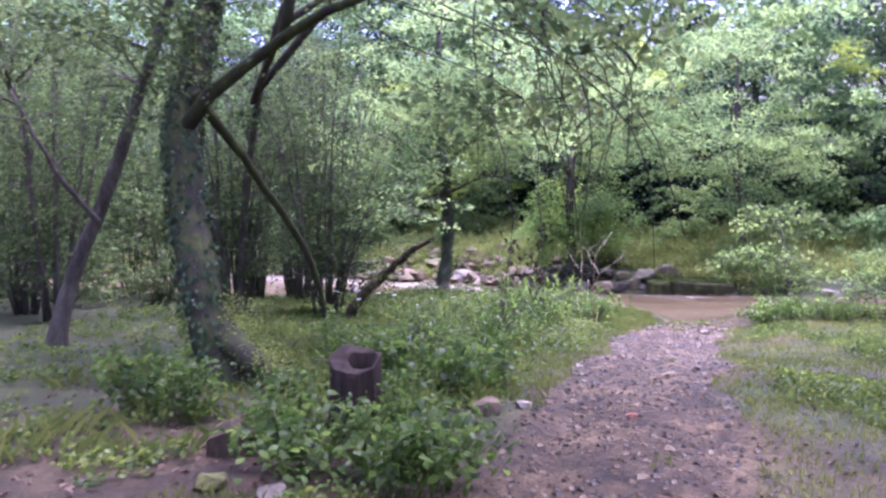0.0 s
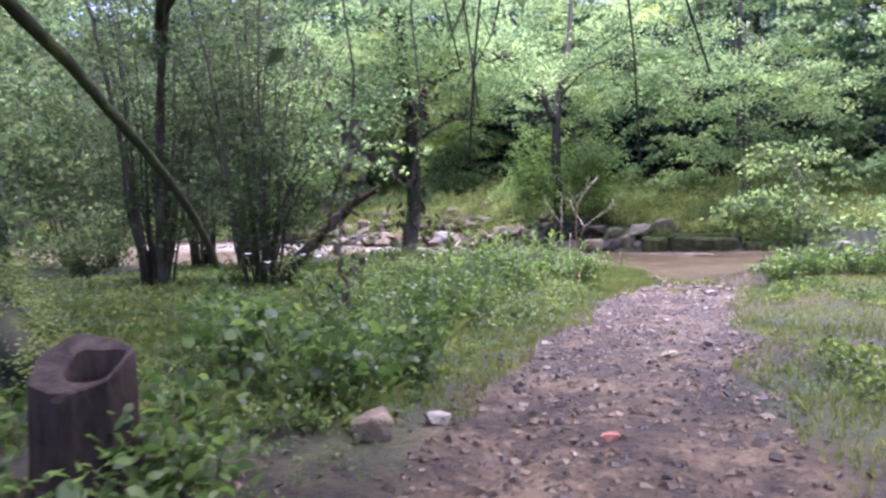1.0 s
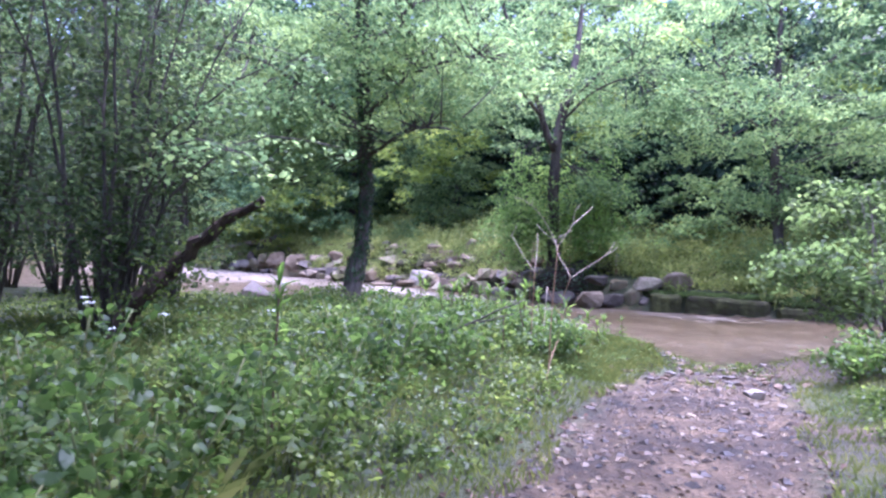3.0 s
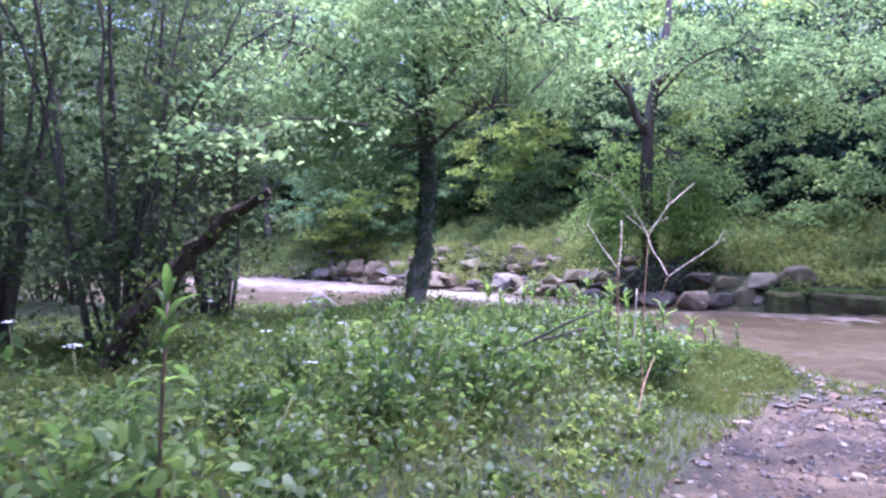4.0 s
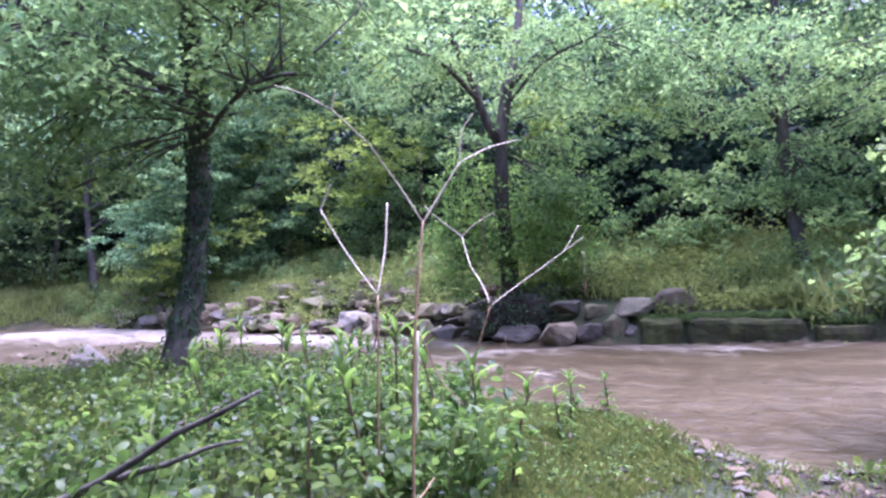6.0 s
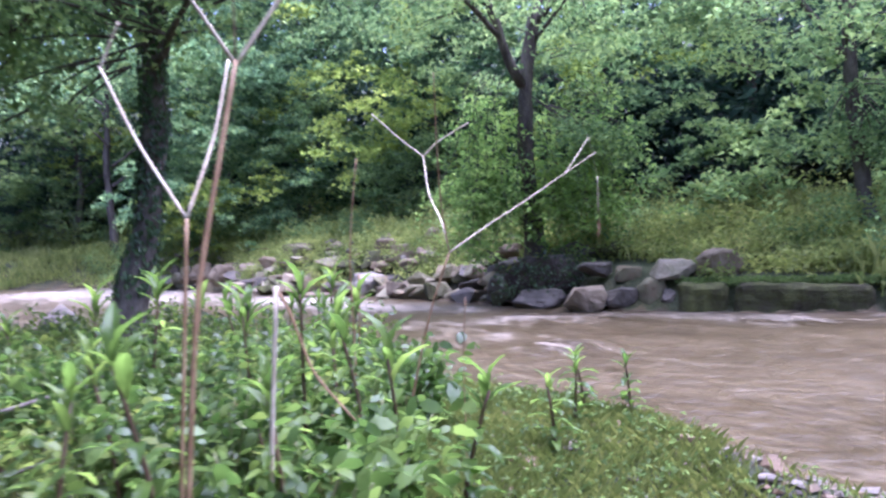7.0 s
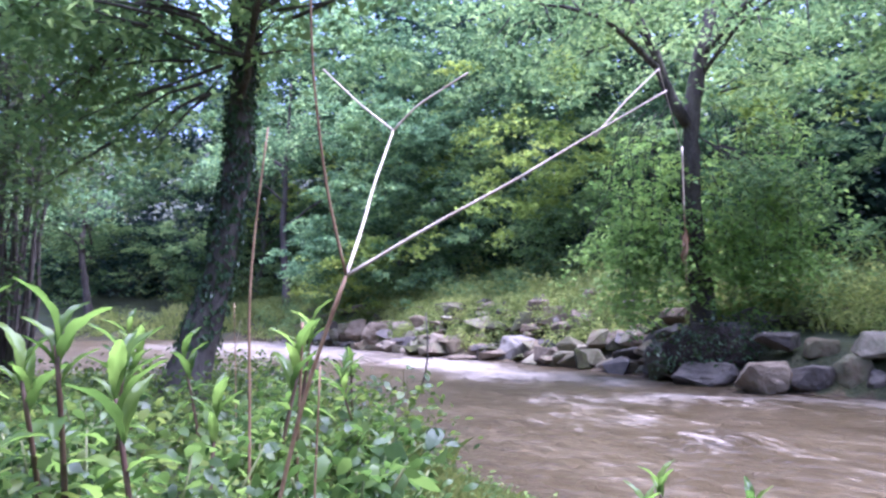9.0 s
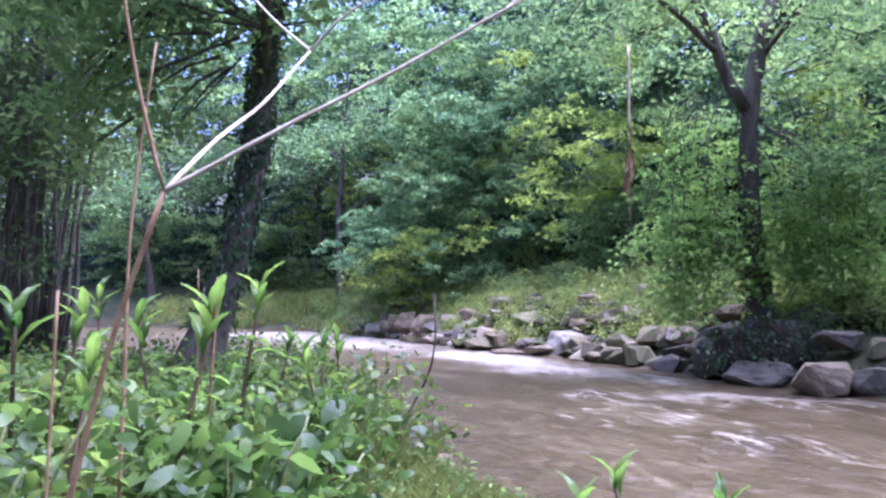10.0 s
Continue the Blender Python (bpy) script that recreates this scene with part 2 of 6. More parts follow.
def ground_material():
    m, nt, bsdf = nodes_of("mud_and_soil")
    geo = nt.nodes.new("ShaderNodeNewGeometry")
    mask = nt.nodes.new("ShaderNodeAttribute")
    mask.attribute_name = "mud"
    litter = nt.nodes.new("ShaderNodeAttribute")
    litter.attribute_name = "litter"
    a = put(nt, "ShaderNodeTexNoise", Scale=1.6, Detail=7.0, Roughness=0.65)
    b = put(nt, "ShaderNodeTexNoise", Scale=13.0, Detail=9.0, Roughness=0.75)
    v = put(nt, "ShaderNodeTexVoronoi", Scale=24.0)
    for n in (a, b, v):
        nt.links.new(geo.outputs["Position"], n.inputs["Vector"])
    s = nt.nodes.new("ShaderNodeMath")
    s.operation = "MULTIPLY_ADD"
    s.inputs[1].default_value = 0.5
    nt.links.new(b.outputs["Fac"], s.inputs[0])
    nt.links.new(a.outputs["Fac"], s.inputs[2])
    mud = ramp(nt, s.outputs[0], [(0.53, (0.006, 0.0034, 0.0020)), (0.64, (0.024, 0.0137, 0.0070)), (0.76, (0.056, 0.036, 0.0168)), (0.92, (0.130, 0.090, 0.047))])
    green = ramp(nt, s.outputs[0], [(0.55, (0.014, 0.017, 0.006)), (0.72, (0.030, 0.038, 0.011)), (0.95, (0.06, 0.066, 0.02))])
    brown = ramp(nt, s.outputs[0], [(0.5, (0.009, 0.006, 0.0034)), (0.68, (0.029, 0.0175, 0.009)), (0.92, (0.078, 0.051, 0.026))])
    one = nt.nodes.new("ShaderNodeMix")
    one.data_type = "RGBA"
    nt.links.new(litter.outputs["Fac"], one.inputs["Factor"])
    nt.links.new(green.outputs[0], one.inputs["A"])
    nt.links.new(brown.outputs[0], one.inputs["B"])
    edge = nt.nodes.new("ShaderNodeMath")
    edge.operation = "MULTIPLY_ADD"
    edge.inputs[1].default_value = 0.9
    edge.use_clamp = True
    wob = nt.nodes.new("ShaderNodeMath")
    wob.operation = "SUBTRACT"
    wob.inputs[1].default_value = 0.5
    nt.links.new(b.outputs["Fac"], wob.inputs[0])
    nt.links.new(wob.outputs[0], edge.inputs[0])
    nt.links.new(mask.outputs["Fac"], edge.inputs[2])
    two = nt.nodes.new("ShaderNodeMix")
    two.data_type = "RGBA"
    nt.links.new(edge.outputs[0], two.inputs["Factor"])
    nt.links.new(one.outputs["Result"], two.inputs["A"])
    nt.links.new(mud.outputs[0], two.inputs["B"])
    nt.links.new(two.outputs["Result"], bsdf.inputs["Base Color"])
    wet = nt.nodes.new("ShaderNodeMapRange")
    wet.inputs["From Min"].default_value = 0.35
    wet.inputs["From Max"].default_value = 0.7
    wet.inputs["To Min"].default_value = 0.5
    wet.inputs["To Max"].default_value = 0.9
    nt.links.new(a.outputs["Fac"], wet.inputs["Value"])
    nt.links.new(wet.outputs[0], bsdf.inputs["Roughness"])
    bsdf.inputs["Specular IOR Level"].default_value = 0.25
    bump = put(nt, "ShaderNodeBump", Strength=1.0, Distance=0.09)
    add = nt.nodes.new("ShaderNodeMath")
    add.operation = "MULTIPLY_ADD"
    add.inputs[1].default_value = -0.25
    nt.links.new(v.outputs["Distance"], add.inputs[0])
    nt.links.new(s.outputs[0], add.inputs[2])
    nt.links.new(add.outputs[0], bump.inputs["Height"])
    nt.links.new(bump.outputs[0], bsdf.inputs["Normal"])
    return m


def water_material():
    m, nt, bsdf = nodes_of("muddy_river_water")
    uv = nt.nodes.new("ShaderNodeNewGeometry")
    turn = nt.nodes.new("ShaderNodeMapping")
    turn.inputs["Rotation"].default_value = (0, 0, radians(45))
    nt.links.new(uv.outputs["Position"], turn.inputs[0])

    def layer(sx, sy, scale, detail, distortion=0.6):
        mp = nt.nodes.new("ShaderNodeMapping")
        mp.inputs["Scale"].default_value = (sx, sy, 1)
        nt.links.new(turn.outputs[0], mp.inputs[0])
        n = put(nt, "ShaderNodeTexNoise", Scale=scale, Detail=detail, Roughness=0.55, Distortion=distortion)
        nt.links.new(mp.outputs[0], n.inputs["Vector"])
        return n

    broad, streak, chop, foam = layer(0.35, 1.0, 0.9, 4), layer(0.75, 1.0, 1.6, 3, 0.4), layer(0.8, 1.0, 4.5, 6, 1.4), layer(0.42, 1.0, 3.4, 8, 2.2)
    swirl = layer(0.3, 1.0, 1.5, 5, 2.6)
    tone = nt.nodes.new("ShaderNodeMath")
    tone.operation = "MULTIPLY_ADD"
    tone.inputs[1].default_value = 0.6
    half = nt.nodes.new("ShaderNodeMath")
    half.operation = "MULTIPLY"
    half.inputs[1].default_value = 0.45
    nt.links.new(broad.outputs["Fac"], half.inputs[0])
    nt.links.new(foam.outputs["Fac"], tone.inputs[0])
    nt.links.new(half.outputs[0], tone.inputs[2])
    col = ramp(nt, tone.outputs[0], [(0.36, (0.030, 0.0205, 0.0082)), (0.52, (0.050, 0.036, 0.0165)), (0.62, (0.074, 0.055, 0.028)), (0.75, (0.125, 0.097, 0.058))])
    rapid = nt.nodes.new("ShaderNodeAttribute")
    rapid.attribute_name = "rapid"
    sc = nt.nodes.new("ShaderNodeMath")
    sc.operation = "MULTIPLY_ADD"
    sc.inputs[1].default_value = 0.5
    nt.links.new(rapid.outputs["Fac"], sc.inputs[0])
    nt.links.new(foam.outputs["Fac"], sc.inputs[2])
    sm = nt.nodes.new("ShaderNodeMath")
    sm.operation = "MULTIPLY_ADD"
    sm.inputs[1].default_value = 0.45
    nt.links.new(streak.outputs["Fac"], sm.inputs[0])
    nt.links.new(sc.outputs[0], sm.inputs[2])
    line = nt.nodes.new("ShaderNodeMapRange")
    line.inputs["From Min"].default_value = 0.045
    line.inputs["From Max"].default_value = 0.0
    line.inputs["To Max"].default_value = 0.17
    gap = nt.nodes.new("ShaderNodeMath")
    gap.operation = "SUBTRACT"
    gap.inputs[1].default_value = 0.5
    nt.links.new(swirl.outputs["Fac"], gap.inputs[0])
    size = nt.nodes.new("ShaderNodeMath")
    size.operation = "ABSOLUTE"
    nt.links.new(gap.outputs[0], size.inputs[0])
    nt.links.new(size.outputs[0], line.inputs["Value"])
    both = nt.nodes.new("ShaderNodeMath")
    nt.links.new(sm.outputs[0], both.inputs[0])
    nt.links.new(line.outputs[0], both.inputs[1])
    fm = nt.nodes.new("ShaderNodeMapRange")
    fm.inputs["From Min"].default_value = 0.97
    fm.inputs["From Max"].default_value = 1.42
    nt.links.new(both.outputs[0], fm.inputs["Value"])
    mix = nt.nodes.new("ShaderNodeMix")
    mix.data_type = "RGBA"
    nt.links.new(fm.outputs[0], mix.inputs["Factor"])
    nt.links.new(col.outputs[0], mix.inputs["A"])
    mix.inputs["B"].default_value = (0.29, 0.245, 0.185, 1)
    nt.links.new(mix.outputs["Result"], bsdf.inputs["Base Color"])
    rg = nt.nodes.new("ShaderNodeMapRange")
    rg.inputs["To Min"].default_value = 0.33
    rg.inputs["To Max"].default_value = 0.6
    nt.links.new(fm.outputs[0], rg.inputs["Value"])
    nt.links.new(rg.outputs[0], bsdf.inputs["Roughness"])
    bsdf.inputs["IOR"].default_value = 1.33
    h = nt.nodes.new("ShaderNodeMath")
    h.operation = "MULTIPLY_ADD"
    h.inputs[1].default_value = 0.42
    nt.links.new(chop.outputs["Fac"], h.inputs[0])
    soft = nt.nodes.new("ShaderNodeMath")
    soft.operation = "MULTIPLY"
    soft.inputs[1].default_value = 0.5
    nt.links.new(streak.outputs["Fac"], soft.inputs[0])
    nt.links.new(soft.outputs[0], h.inputs[2])
    bsdf.inputs["Specular IOR Level"].default_value = 0.2
    bump = put(nt, "ShaderNodeBump", Strength=1.0, Distance=0.17)
    nt.links.new(h.outputs[0], bump.inputs["Height"])
    nt.links.new(bump.outputs[0], bsdf.inputs["Normal"])
    return m


# ---- mesh helpers ----
def tri_mesh(name, verts, tris, smooth=False):
    verts, tris = np.asarray(verts, np.float32), np.asarray(tris, np.int32)
    me = bpy.data.meshes.new(name)
    me.vertices.add(len(verts))
    me.vertices.foreach_set("co", verts.ravel())
    me.loops.add(len(tris) * 3)
    me.loops.foreach_set("vertex_index", tris.ravel())
    me.polygons.add(len(tris))
    me.polygons.foreach_set("loop_start", np.arange(len(tris), dtype=np.int32) * 3)
    me.polygons.foreach_set("use_smooth", np.full(len(tris), smooth))
    me.update(calc_edges=True)
    return me


def empty(name, at=(0, 0, 0)):
    ob = new(name)
    ob.location = at
    ob.empty_display_size = 0.2
    return ob


def part(name, me, material, parent=None, label=""):
    """One mesh object, in world coordinates, under a thing that has no turn."""
    ob = new(name, me)
    if not me.materials:
        me.materials.append(material)
    if parent is not None:
        ob.parent = parent
        at, up = Vector(parent.location), parent.parent
        while up is not None:
            at += up.location
            up = up.parent
        ob.location = -at
    if label:
        tagged(ob, label)
    return ob


def unit(v):
    return v / np.maximum(np.linalg.norm(v, axis=-1, keepdims=True), 1e-9)


def leaves(centres, ways, ups, lengths, widths, fold=0.25):
    """Pointed leaves of two triangles folded along the midrib."""
    ways = unit(ways)
    sides = unit(np.cross(ways, ups))
    ups = np.cross(sides, ways)
    L, W = lengths[:, None], widths[:, None]
    base = centres - ways * L * 0.5
    tip = centres + ways * L * 0.5 - ups * L * 0.12
    mid = centres - ways * L * 0.08
    left, right = mid + sides * W * 0.5 + ups * W * fold, mid - sides * W * 0.5 + ups * W * fold
    V = np.stack([base, left, tip, right], 1).reshape(-1, 3)
    i = np.arange(len(centres))[:, None] * 4
    T = np.concatenate([i + [[0, 2, 1]], i + [[0, 3, 2]]], 1).reshape(-1, 3)
    return V, T


def round_leaves(centres, ways, ups, lengths, widths):
    """Rounder leaves of four triangles, bent along their length."""
    ways = unit(ways)
    sides = unit(np.cross(ways, ups))
    ups = np.cross(sides, ways)
    L, W = lengths[:, None], widths[:, None]
    base = centres - ways * L * 0.5
    tip = centres + ways * L * 0.5 - ups * L * 0.16
    a, b = centres - ways * L * 0.22 + ups * L * 0.05, centres + ways * L * 0.16 + ups * L * 0.02
    V = np.stack([base, a + sides * W * 0.44, a - sides * W * 0.44, b + sides * W * 0.42 - ups * W * 0.06, b - sides * W * 0.42 - ups * W * 0.06, tip], 1).reshape(-1, 3)
    i = np.arange(len(centres))[:, None] * 6
    T = np.concatenate([i + [[0, 2, 1]], i + [[1, 2, 4]], i + [[1, 4, 3]], i + [[3, 4, 5]]], 1).reshape(-1, 3)
    return V, T


def random_leaves(C, size, aspect=0.6, level=0.8, droop=0.35, g=rng, rich=False):
    n = len(C)
    a = g.uniform(0, 2 * np.pi, n)
    ways = np.stack([np.cos(a), np.sin(a), g.normal(-droop, 0.35, n)], 1)
    ups = np.stack([g.normal(0, 1 - level, n), g.normal(0, 1 - level, n), np.full(n, 0.6)], 1) + g.normal(0, 0.18, (n, 3))
    L = size * g.uniform(0.6, 1.35, n)
    return (round_leaves if rich else leaves)(C, ways, ups, L, L * aspect * g.uniform(0.8, 1.2, n))


def join(pieces):
    V, T, k = [], [], 0
    for v, t in pieces:
        V.append(v)
        T.append(t + k)
        k += len(v)
    return np.concatenate(V), np.concatenate(T)


def tube(points, radii, sides=7, rough=0.06, g=rng):
    """A tapering stem along points."""
    p = np.asarray(points, float)
    r = np.interp(np.linspace(0, 1, len(p)), np.linspace(0, 1, len(radii)), radii)
    d = unit(np.gradient(p, axis=0))
    ref = np.array([1.0, 0, 0]) if abs(d[:, 0]).max() < 0.9 else np.array([0, 1.0, 0])
    if abs(d @ ref).max() > 0.97:
        ref = np.array([0.3, 0.4, 0.86])
    s = unit(np.cross(d, ref))
    u = np.cross(s, d)
    a = np.linspace(0, 2 * np.pi, sides, endpoint=False)
    ring = np.cos(a)[None, :, None] * s[:, None] + np.sin(a)[None, :, None] * u[:, None]
    wob = 1 + g.normal(0, rough, (len(p), sides))
    V = (p[:, None] + ring * (r[:, None] * wob)[:, :, None]).reshape(-1, 3)
    T = []
    for i in range(len(p) - 1):
        for j in range(sides):
            b, c = i * sides + j, i * sides + (j + 1) % sides
            T += [(b, c, c + sides), (b, c + sides, b + sides)]
    V = np.concatenate([V, p[:1], p[-1:]])
    n = len(V)
    for j in range(sides):
        T += [(n - 2, (j + 1) % sides, j), (n - 1, (len(p) - 1) * sides + j, (len(p) - 1) * sides + (j + 1) % sides)]
    return V, np.array(T)


def bend(points, steps=10, wobble=0.0, g=rng):
    """A smooth line through a few points."""
    p = np.asarray(points, float)
    s = np.concatenate([[0], np.cumsum(np.linalg.norm(np.diff(p, axis=0), axis=1))])
    t = np.linspace(0, s[-1], steps)
    q = np.stack([np.interp(t, s, p[:, i]) for i in range(3)], 1)
    for _ in range(2):
        q[1:-1] = 0.25 * q[:-2] + 0.5 * q[1:-1] + 0.25 * q[2:]
    if wobble:
        q[1:-1] += g.normal(0, wobble, q[1:-1].shape)
    return q


# ---- the lie of the land ----
NEAR = np.array([(-60, 33), (-30, 33), (-18, 27.5), (-12, 23.6), (-9, 21.9), (-5.5, 20.3), (-3.6, 19.5), (-2.2, 18.9), (-1.0, 18.1), (-0.2, 17.2), (1.1, 15.09), (1.9, 13.95), (2.6, 13.25), (3.45, 12.25), (3.85, 11.6), (4.2, 10.95), (4.55, 10.55), (5.0, 10.6), (5.4, 10.75), (5.9, 10.95), (7.5, 11.5), (10, 10.98), (13, 8.92), (20, 2.74), (50, -24.7)], float)
FAR = np.array([(-60, 41), (-30, 43), (-20, 45), (-13.5, 42.6), (-10, 39.5), (-7, 36.4), (-3.5, 32.24), (-0.4, 29.3), (0.5, 28.7), (2.3, 26.4), (3.6, 24.5), (4.45, 22.6), (5.3, 21.5), (6.75, 20.4), (8.65, 19.4), (10.2, 18.6), (12, 17.3), (18, 12.0), (50, -16.0)], float)
TRACK = np.array([(-8, -22), (-4.3, -12.35), (-2.15, -6.86), (-1.12, -3.16), (-0.2, 0), (1.12, 3.16), (2.3, 6.04), (3.7, 8.9)], float)


def off_line(P, line):
    """Distance from a line of points, and the signed side (positive on its left)."""
    best, side = np.full(len(P), 1e9), np.zeros(len(P))
    for a, b in zip(line[:-1], line[1:]):
        ab = b - a
        t = np.clip(((P - a) @ ab) / (ab @ ab), 0, 1)
        v = P - (a + t[:, None] * ab)
        d = np.hypot(v[:, 0], v[:, 1])
        c = ab[0] * v[:, 1] - ab[1] * v[:, 0]
        hit = d < best
        best[hit], side[hit] = d[hit], np.sign(c[hit])
    return best, side


def smooth(x, a, b):
    t = np.clip((x - a) / (b - a), 0, 1)
    return t * t * (3 - 2 * t)


def wave(x, y, f, seed):
    g = np.random.default_rng(seed)
    out = np.zeros_like(x)
    for k in range(7):
        a, ph, m = g.uniform(0, 2 * np.pi), g.uniform(0, 6.28), f * 1.45 ** (k % 4)
        out += np.sin((x * np.cos(a) + y * np.sin(a)) * m + ph) / (1 + k % 4)
    return out / 3.5


def land(x, y):
    x, y = np.asarray(x, float).ravel(), np.asarray(y, float).ravel()
    P = np.stack([x, y], 1)
    dn, sn = off_line(P, NEAR)
    df, sf = off_line(P, FAR)
    dt, _ = off_line(P, TRACK)
    near, far = sn < 0, sf > 0
    dn, df = dn / 1.22, df / 1.25
    bed = -0.55 * smooth(np.minimum(dn, df), 0, 1.0)
    ramp_like = 1 - smooth(dt, 1.2, 2.2)
    slope = 0.03 + 0.055 * np.minimum(dn, 9) + 0.008 * np.clip(dn - 9, 0, 60)
    bank = (0.30 - 0.12 * smooth(-x, 2, 4)) * smooth(dn, 0, 0.55) + 0.022 * np.minimum(dn, 9)
    hn = slope * ramp_like + np.maximum(bank, slope) * (1 - ramp_like) + 0.16 * smooth(-x, 1.6, 3.6) * smooth(dn, 6, 12)
    hn += 0.5 * np.clip(dn - 16, 0, 30) * 0.35
    hn -= 0.05 * np.exp(-((dt - 0.62) / 0.2) ** 2) * (dn > 1.2)
    rocky = 1 - smooth(x, 3.5, 8.0)
    hf = (1.5 * smooth(df, -0.15, 2.0)) * rocky + (0.62 * smooth(df, 0.0, 0.5) + 0.35 * smooth(df, 0.8, 3)) * (1 - rocky)
    hf += 0.17 * np.clip(df - 2, 0, 8) + 0.62 * np.clip(df - 10, 0, 40)
    rough = 0.035 * wave(x, y, 2.2, 3) + 0.014 * wave(x, y, 9, 5) + 0.006 * wave(x, y, 21, 6)
    rough = rough + 0.022 * wave(x, y, 6.0, 8) * ramp_like * near
    h = np.where(near, hn + rough * smooth(dn, 0, 0.6), np.where(far, hf + 2 * rough * smooth(df, 0, 0.6), bed))
    return h


def land_mesh():
    xs = np.concatenate([np.linspace(-70, -12, 40)[:-1], np.linspace(-12, -6, 30)[:-1], np.linspace(-6, 7, 120)[:-1], np.linspace(7, 16, 36)[:-1], np.linspace(16, 70, 36)])
    ys = np.concatenate([np.linspace(-60, -10, 26)[:-1], np.linspace(-10, 15, 200)[:-1], np.linspace(15, 37, 84)[:-1], np.linspace(37, 124, 44)])
    X, Y = np.meshgrid(xs, ys)
    x, y = X.ravel(), Y.ravel()
    z = land(x, y)
    w, hgt = len(xs), len(ys)
    i = (np.arange(hgt - 1)[:, None] * w + np.arange(w - 1)[None]).ravel()
    T = np.concatenate([np.stack([i, i + 1, i + w + 1], 1), np.stack([i, i + w + 1, i + w], 1)])
    me = tri_mesh("ground", np.stack([x, y, z], 1), T, True)
    P = np.stack([x, y], 1)
    dt, _ = off_line(P, TRACK)
    dn, sn = off_line(P, NEAR)
    df, sf = off_line(P, FAR)
    half = 0.92 + 0.16 * wave(x, y, 1.6, 11)
    mud = np.clip((half - dt) / 0.35 + 0.5, 0, 1)
    mud = np.maximum(mud, np.where((sn < 0) & (x > 2.2) & (x < 5.6), 1 - smooth(dn, np.where(y > 9.9, 0.1, 0.6), np.where(y > 9.9, 0.4, 1.2)), 0))
    mud = np.maximum(mud, np.where((sn > 0) & (sf < 0), 1, 0))
    mud = np.maximum(mud, np.where(sf > 0, 0.7 * (1 - smooth(df, 0.3, 1.3)) * (1 - smooth(x, 4, 7)), 0))
    litter = np.clip(smooth(-x, 0.6, 1.8) * smooth(-y, -0.55, 1.65) + 0.25 * wave(x, y, 1.1, 21), 0, 1)
    _, side = off_line(P, TRACK)
    litter = np.maximum(litter, np.where((side < 0) & (dt < 7), np.clip(0.25 + 1.3 * wave(x, y, 1.7, 92), 0, 0.9), 0))
    for name, v in (("mud", mud), ("litter", litter)):
        at = me.attributes.new(name, "FLOAT", "POINT")
        at.data.foreach_set("value", v.astype(np.float32))
    return me


ground = new("ground", land_mesh())
ground.data.materials.append(ground_material())
tagged(ground, "muddy track and damp soil sloping down to the river", "ground", kind="structure")


def along(line, n):
    s = np.concatenate([[0], np.cumsum(np.linalg.norm(np.diff(line, axis=0), axis=1))])
    t = np.linspace(0, 1, n) * s[-1]
    q = np.stack([np.interp(t, s, line[:, i]) for i in range(2)], 1)
    for _ in range(3):
        q[1:-1] = 0.25 * q[:-2] + 0.5 * q[1:-1] + 0.25 * q[2:]
    return q


RAPIDS = [(3.95, 16.4, 0.5, 0.55), (3.6, 15.7, 0.6, 0.15), (3.0, 17.9, 0.9, 0.6), (2.3, 20.0, 1.1, 0.5), (4.0, 20.2, 0.9, 0.75), (7.4, 18.2, 0.9, 0.4), (0.95, 24.4, 1.3, 1.3), (-0.7, 26.6, 1.5, 1.25), (-2.0, 28.9, 1.8, 1.1), (3.0, 22.9, 1.2, 0.75), (-5.5, 31.5, 3.0, 0.7), (5.2, 20.6, 1.0, 0.45), (-9, 36, 3.5, 0.8), (8.0, 19.2, 1.0, 0.6), (-13, 38.5, 4, 0.7), (6.4, 19.9, 0.9, 0.6), (9.6, 18.4, 0.9, 0.5)]


def water_mesh():
    n, m = 520, 70
    a = along(NEAR[1:-1], n)
    b = along(FAR[1:-1], n)
    v = np.linspace(-0.10, 1.10, m)
    P = a[:, None] * (1 - v)[None, :, None] + b[:, None] * v[None, :, None]
    x, y = P[..., 0].ravel(), P[..., 1].ravel()
    rapid = np.zeros_like(x)
    for cx, cy, r, k in RAPIDS:
        rapid += k * np.exp(-((x - cx) ** 2 + (y - cy) ** 2) / r ** 2)
    # Upstream whitening is foam plus pale sky reflection put into the colour.
    rapid = np.clip(rapid + 0.3 * smooth(-x, 2, 8), 0, 1.2)
    fx, fy = x * 0.71 - y * 0.71, x * 0.71 + y * 0.71
    z = 0.016 * wave(fx * 0.6, fy, 1.5, 31) + 0.010 * wave(fx * 0.8, fy, 2.6, 33)
    z += rapid * (0.07 * wave(fx * 0.8, fy, 2.2, 35) + 0.04 * wave(fx, fy, 4.1, 36)) + 0.13 * np.exp(-((x - 3.95) ** 2 / 0.35 + (y - 16.5) ** 2 / 0.16))
    z += 0.010 * np.clip(-x - 1, 0, 12)
    i = (np.arange(n - 1)[:, None] * m + np.arange(m - 1)[None]).ravel()
    T = np.concatenate([np.stack([i, i + m, i + m + 1], 1), np.stack([i, i + m + 1, i + 1], 1)])
    T = T[:, ::-1]
    me = tri_mesh("river_water", np.stack([x, y, z], 1), T, True)
    at = me.attributes.new("rapid", "FLOAT", "POINT")
    at.data.foreach_set("value", rapid.astype(np.float32))
    return me


water = new("water", water_mesh())
water.data.materials.append(water_material())
tagged(water, "fast muddy brown river in spate with foam streaks", "water", kind="structure")

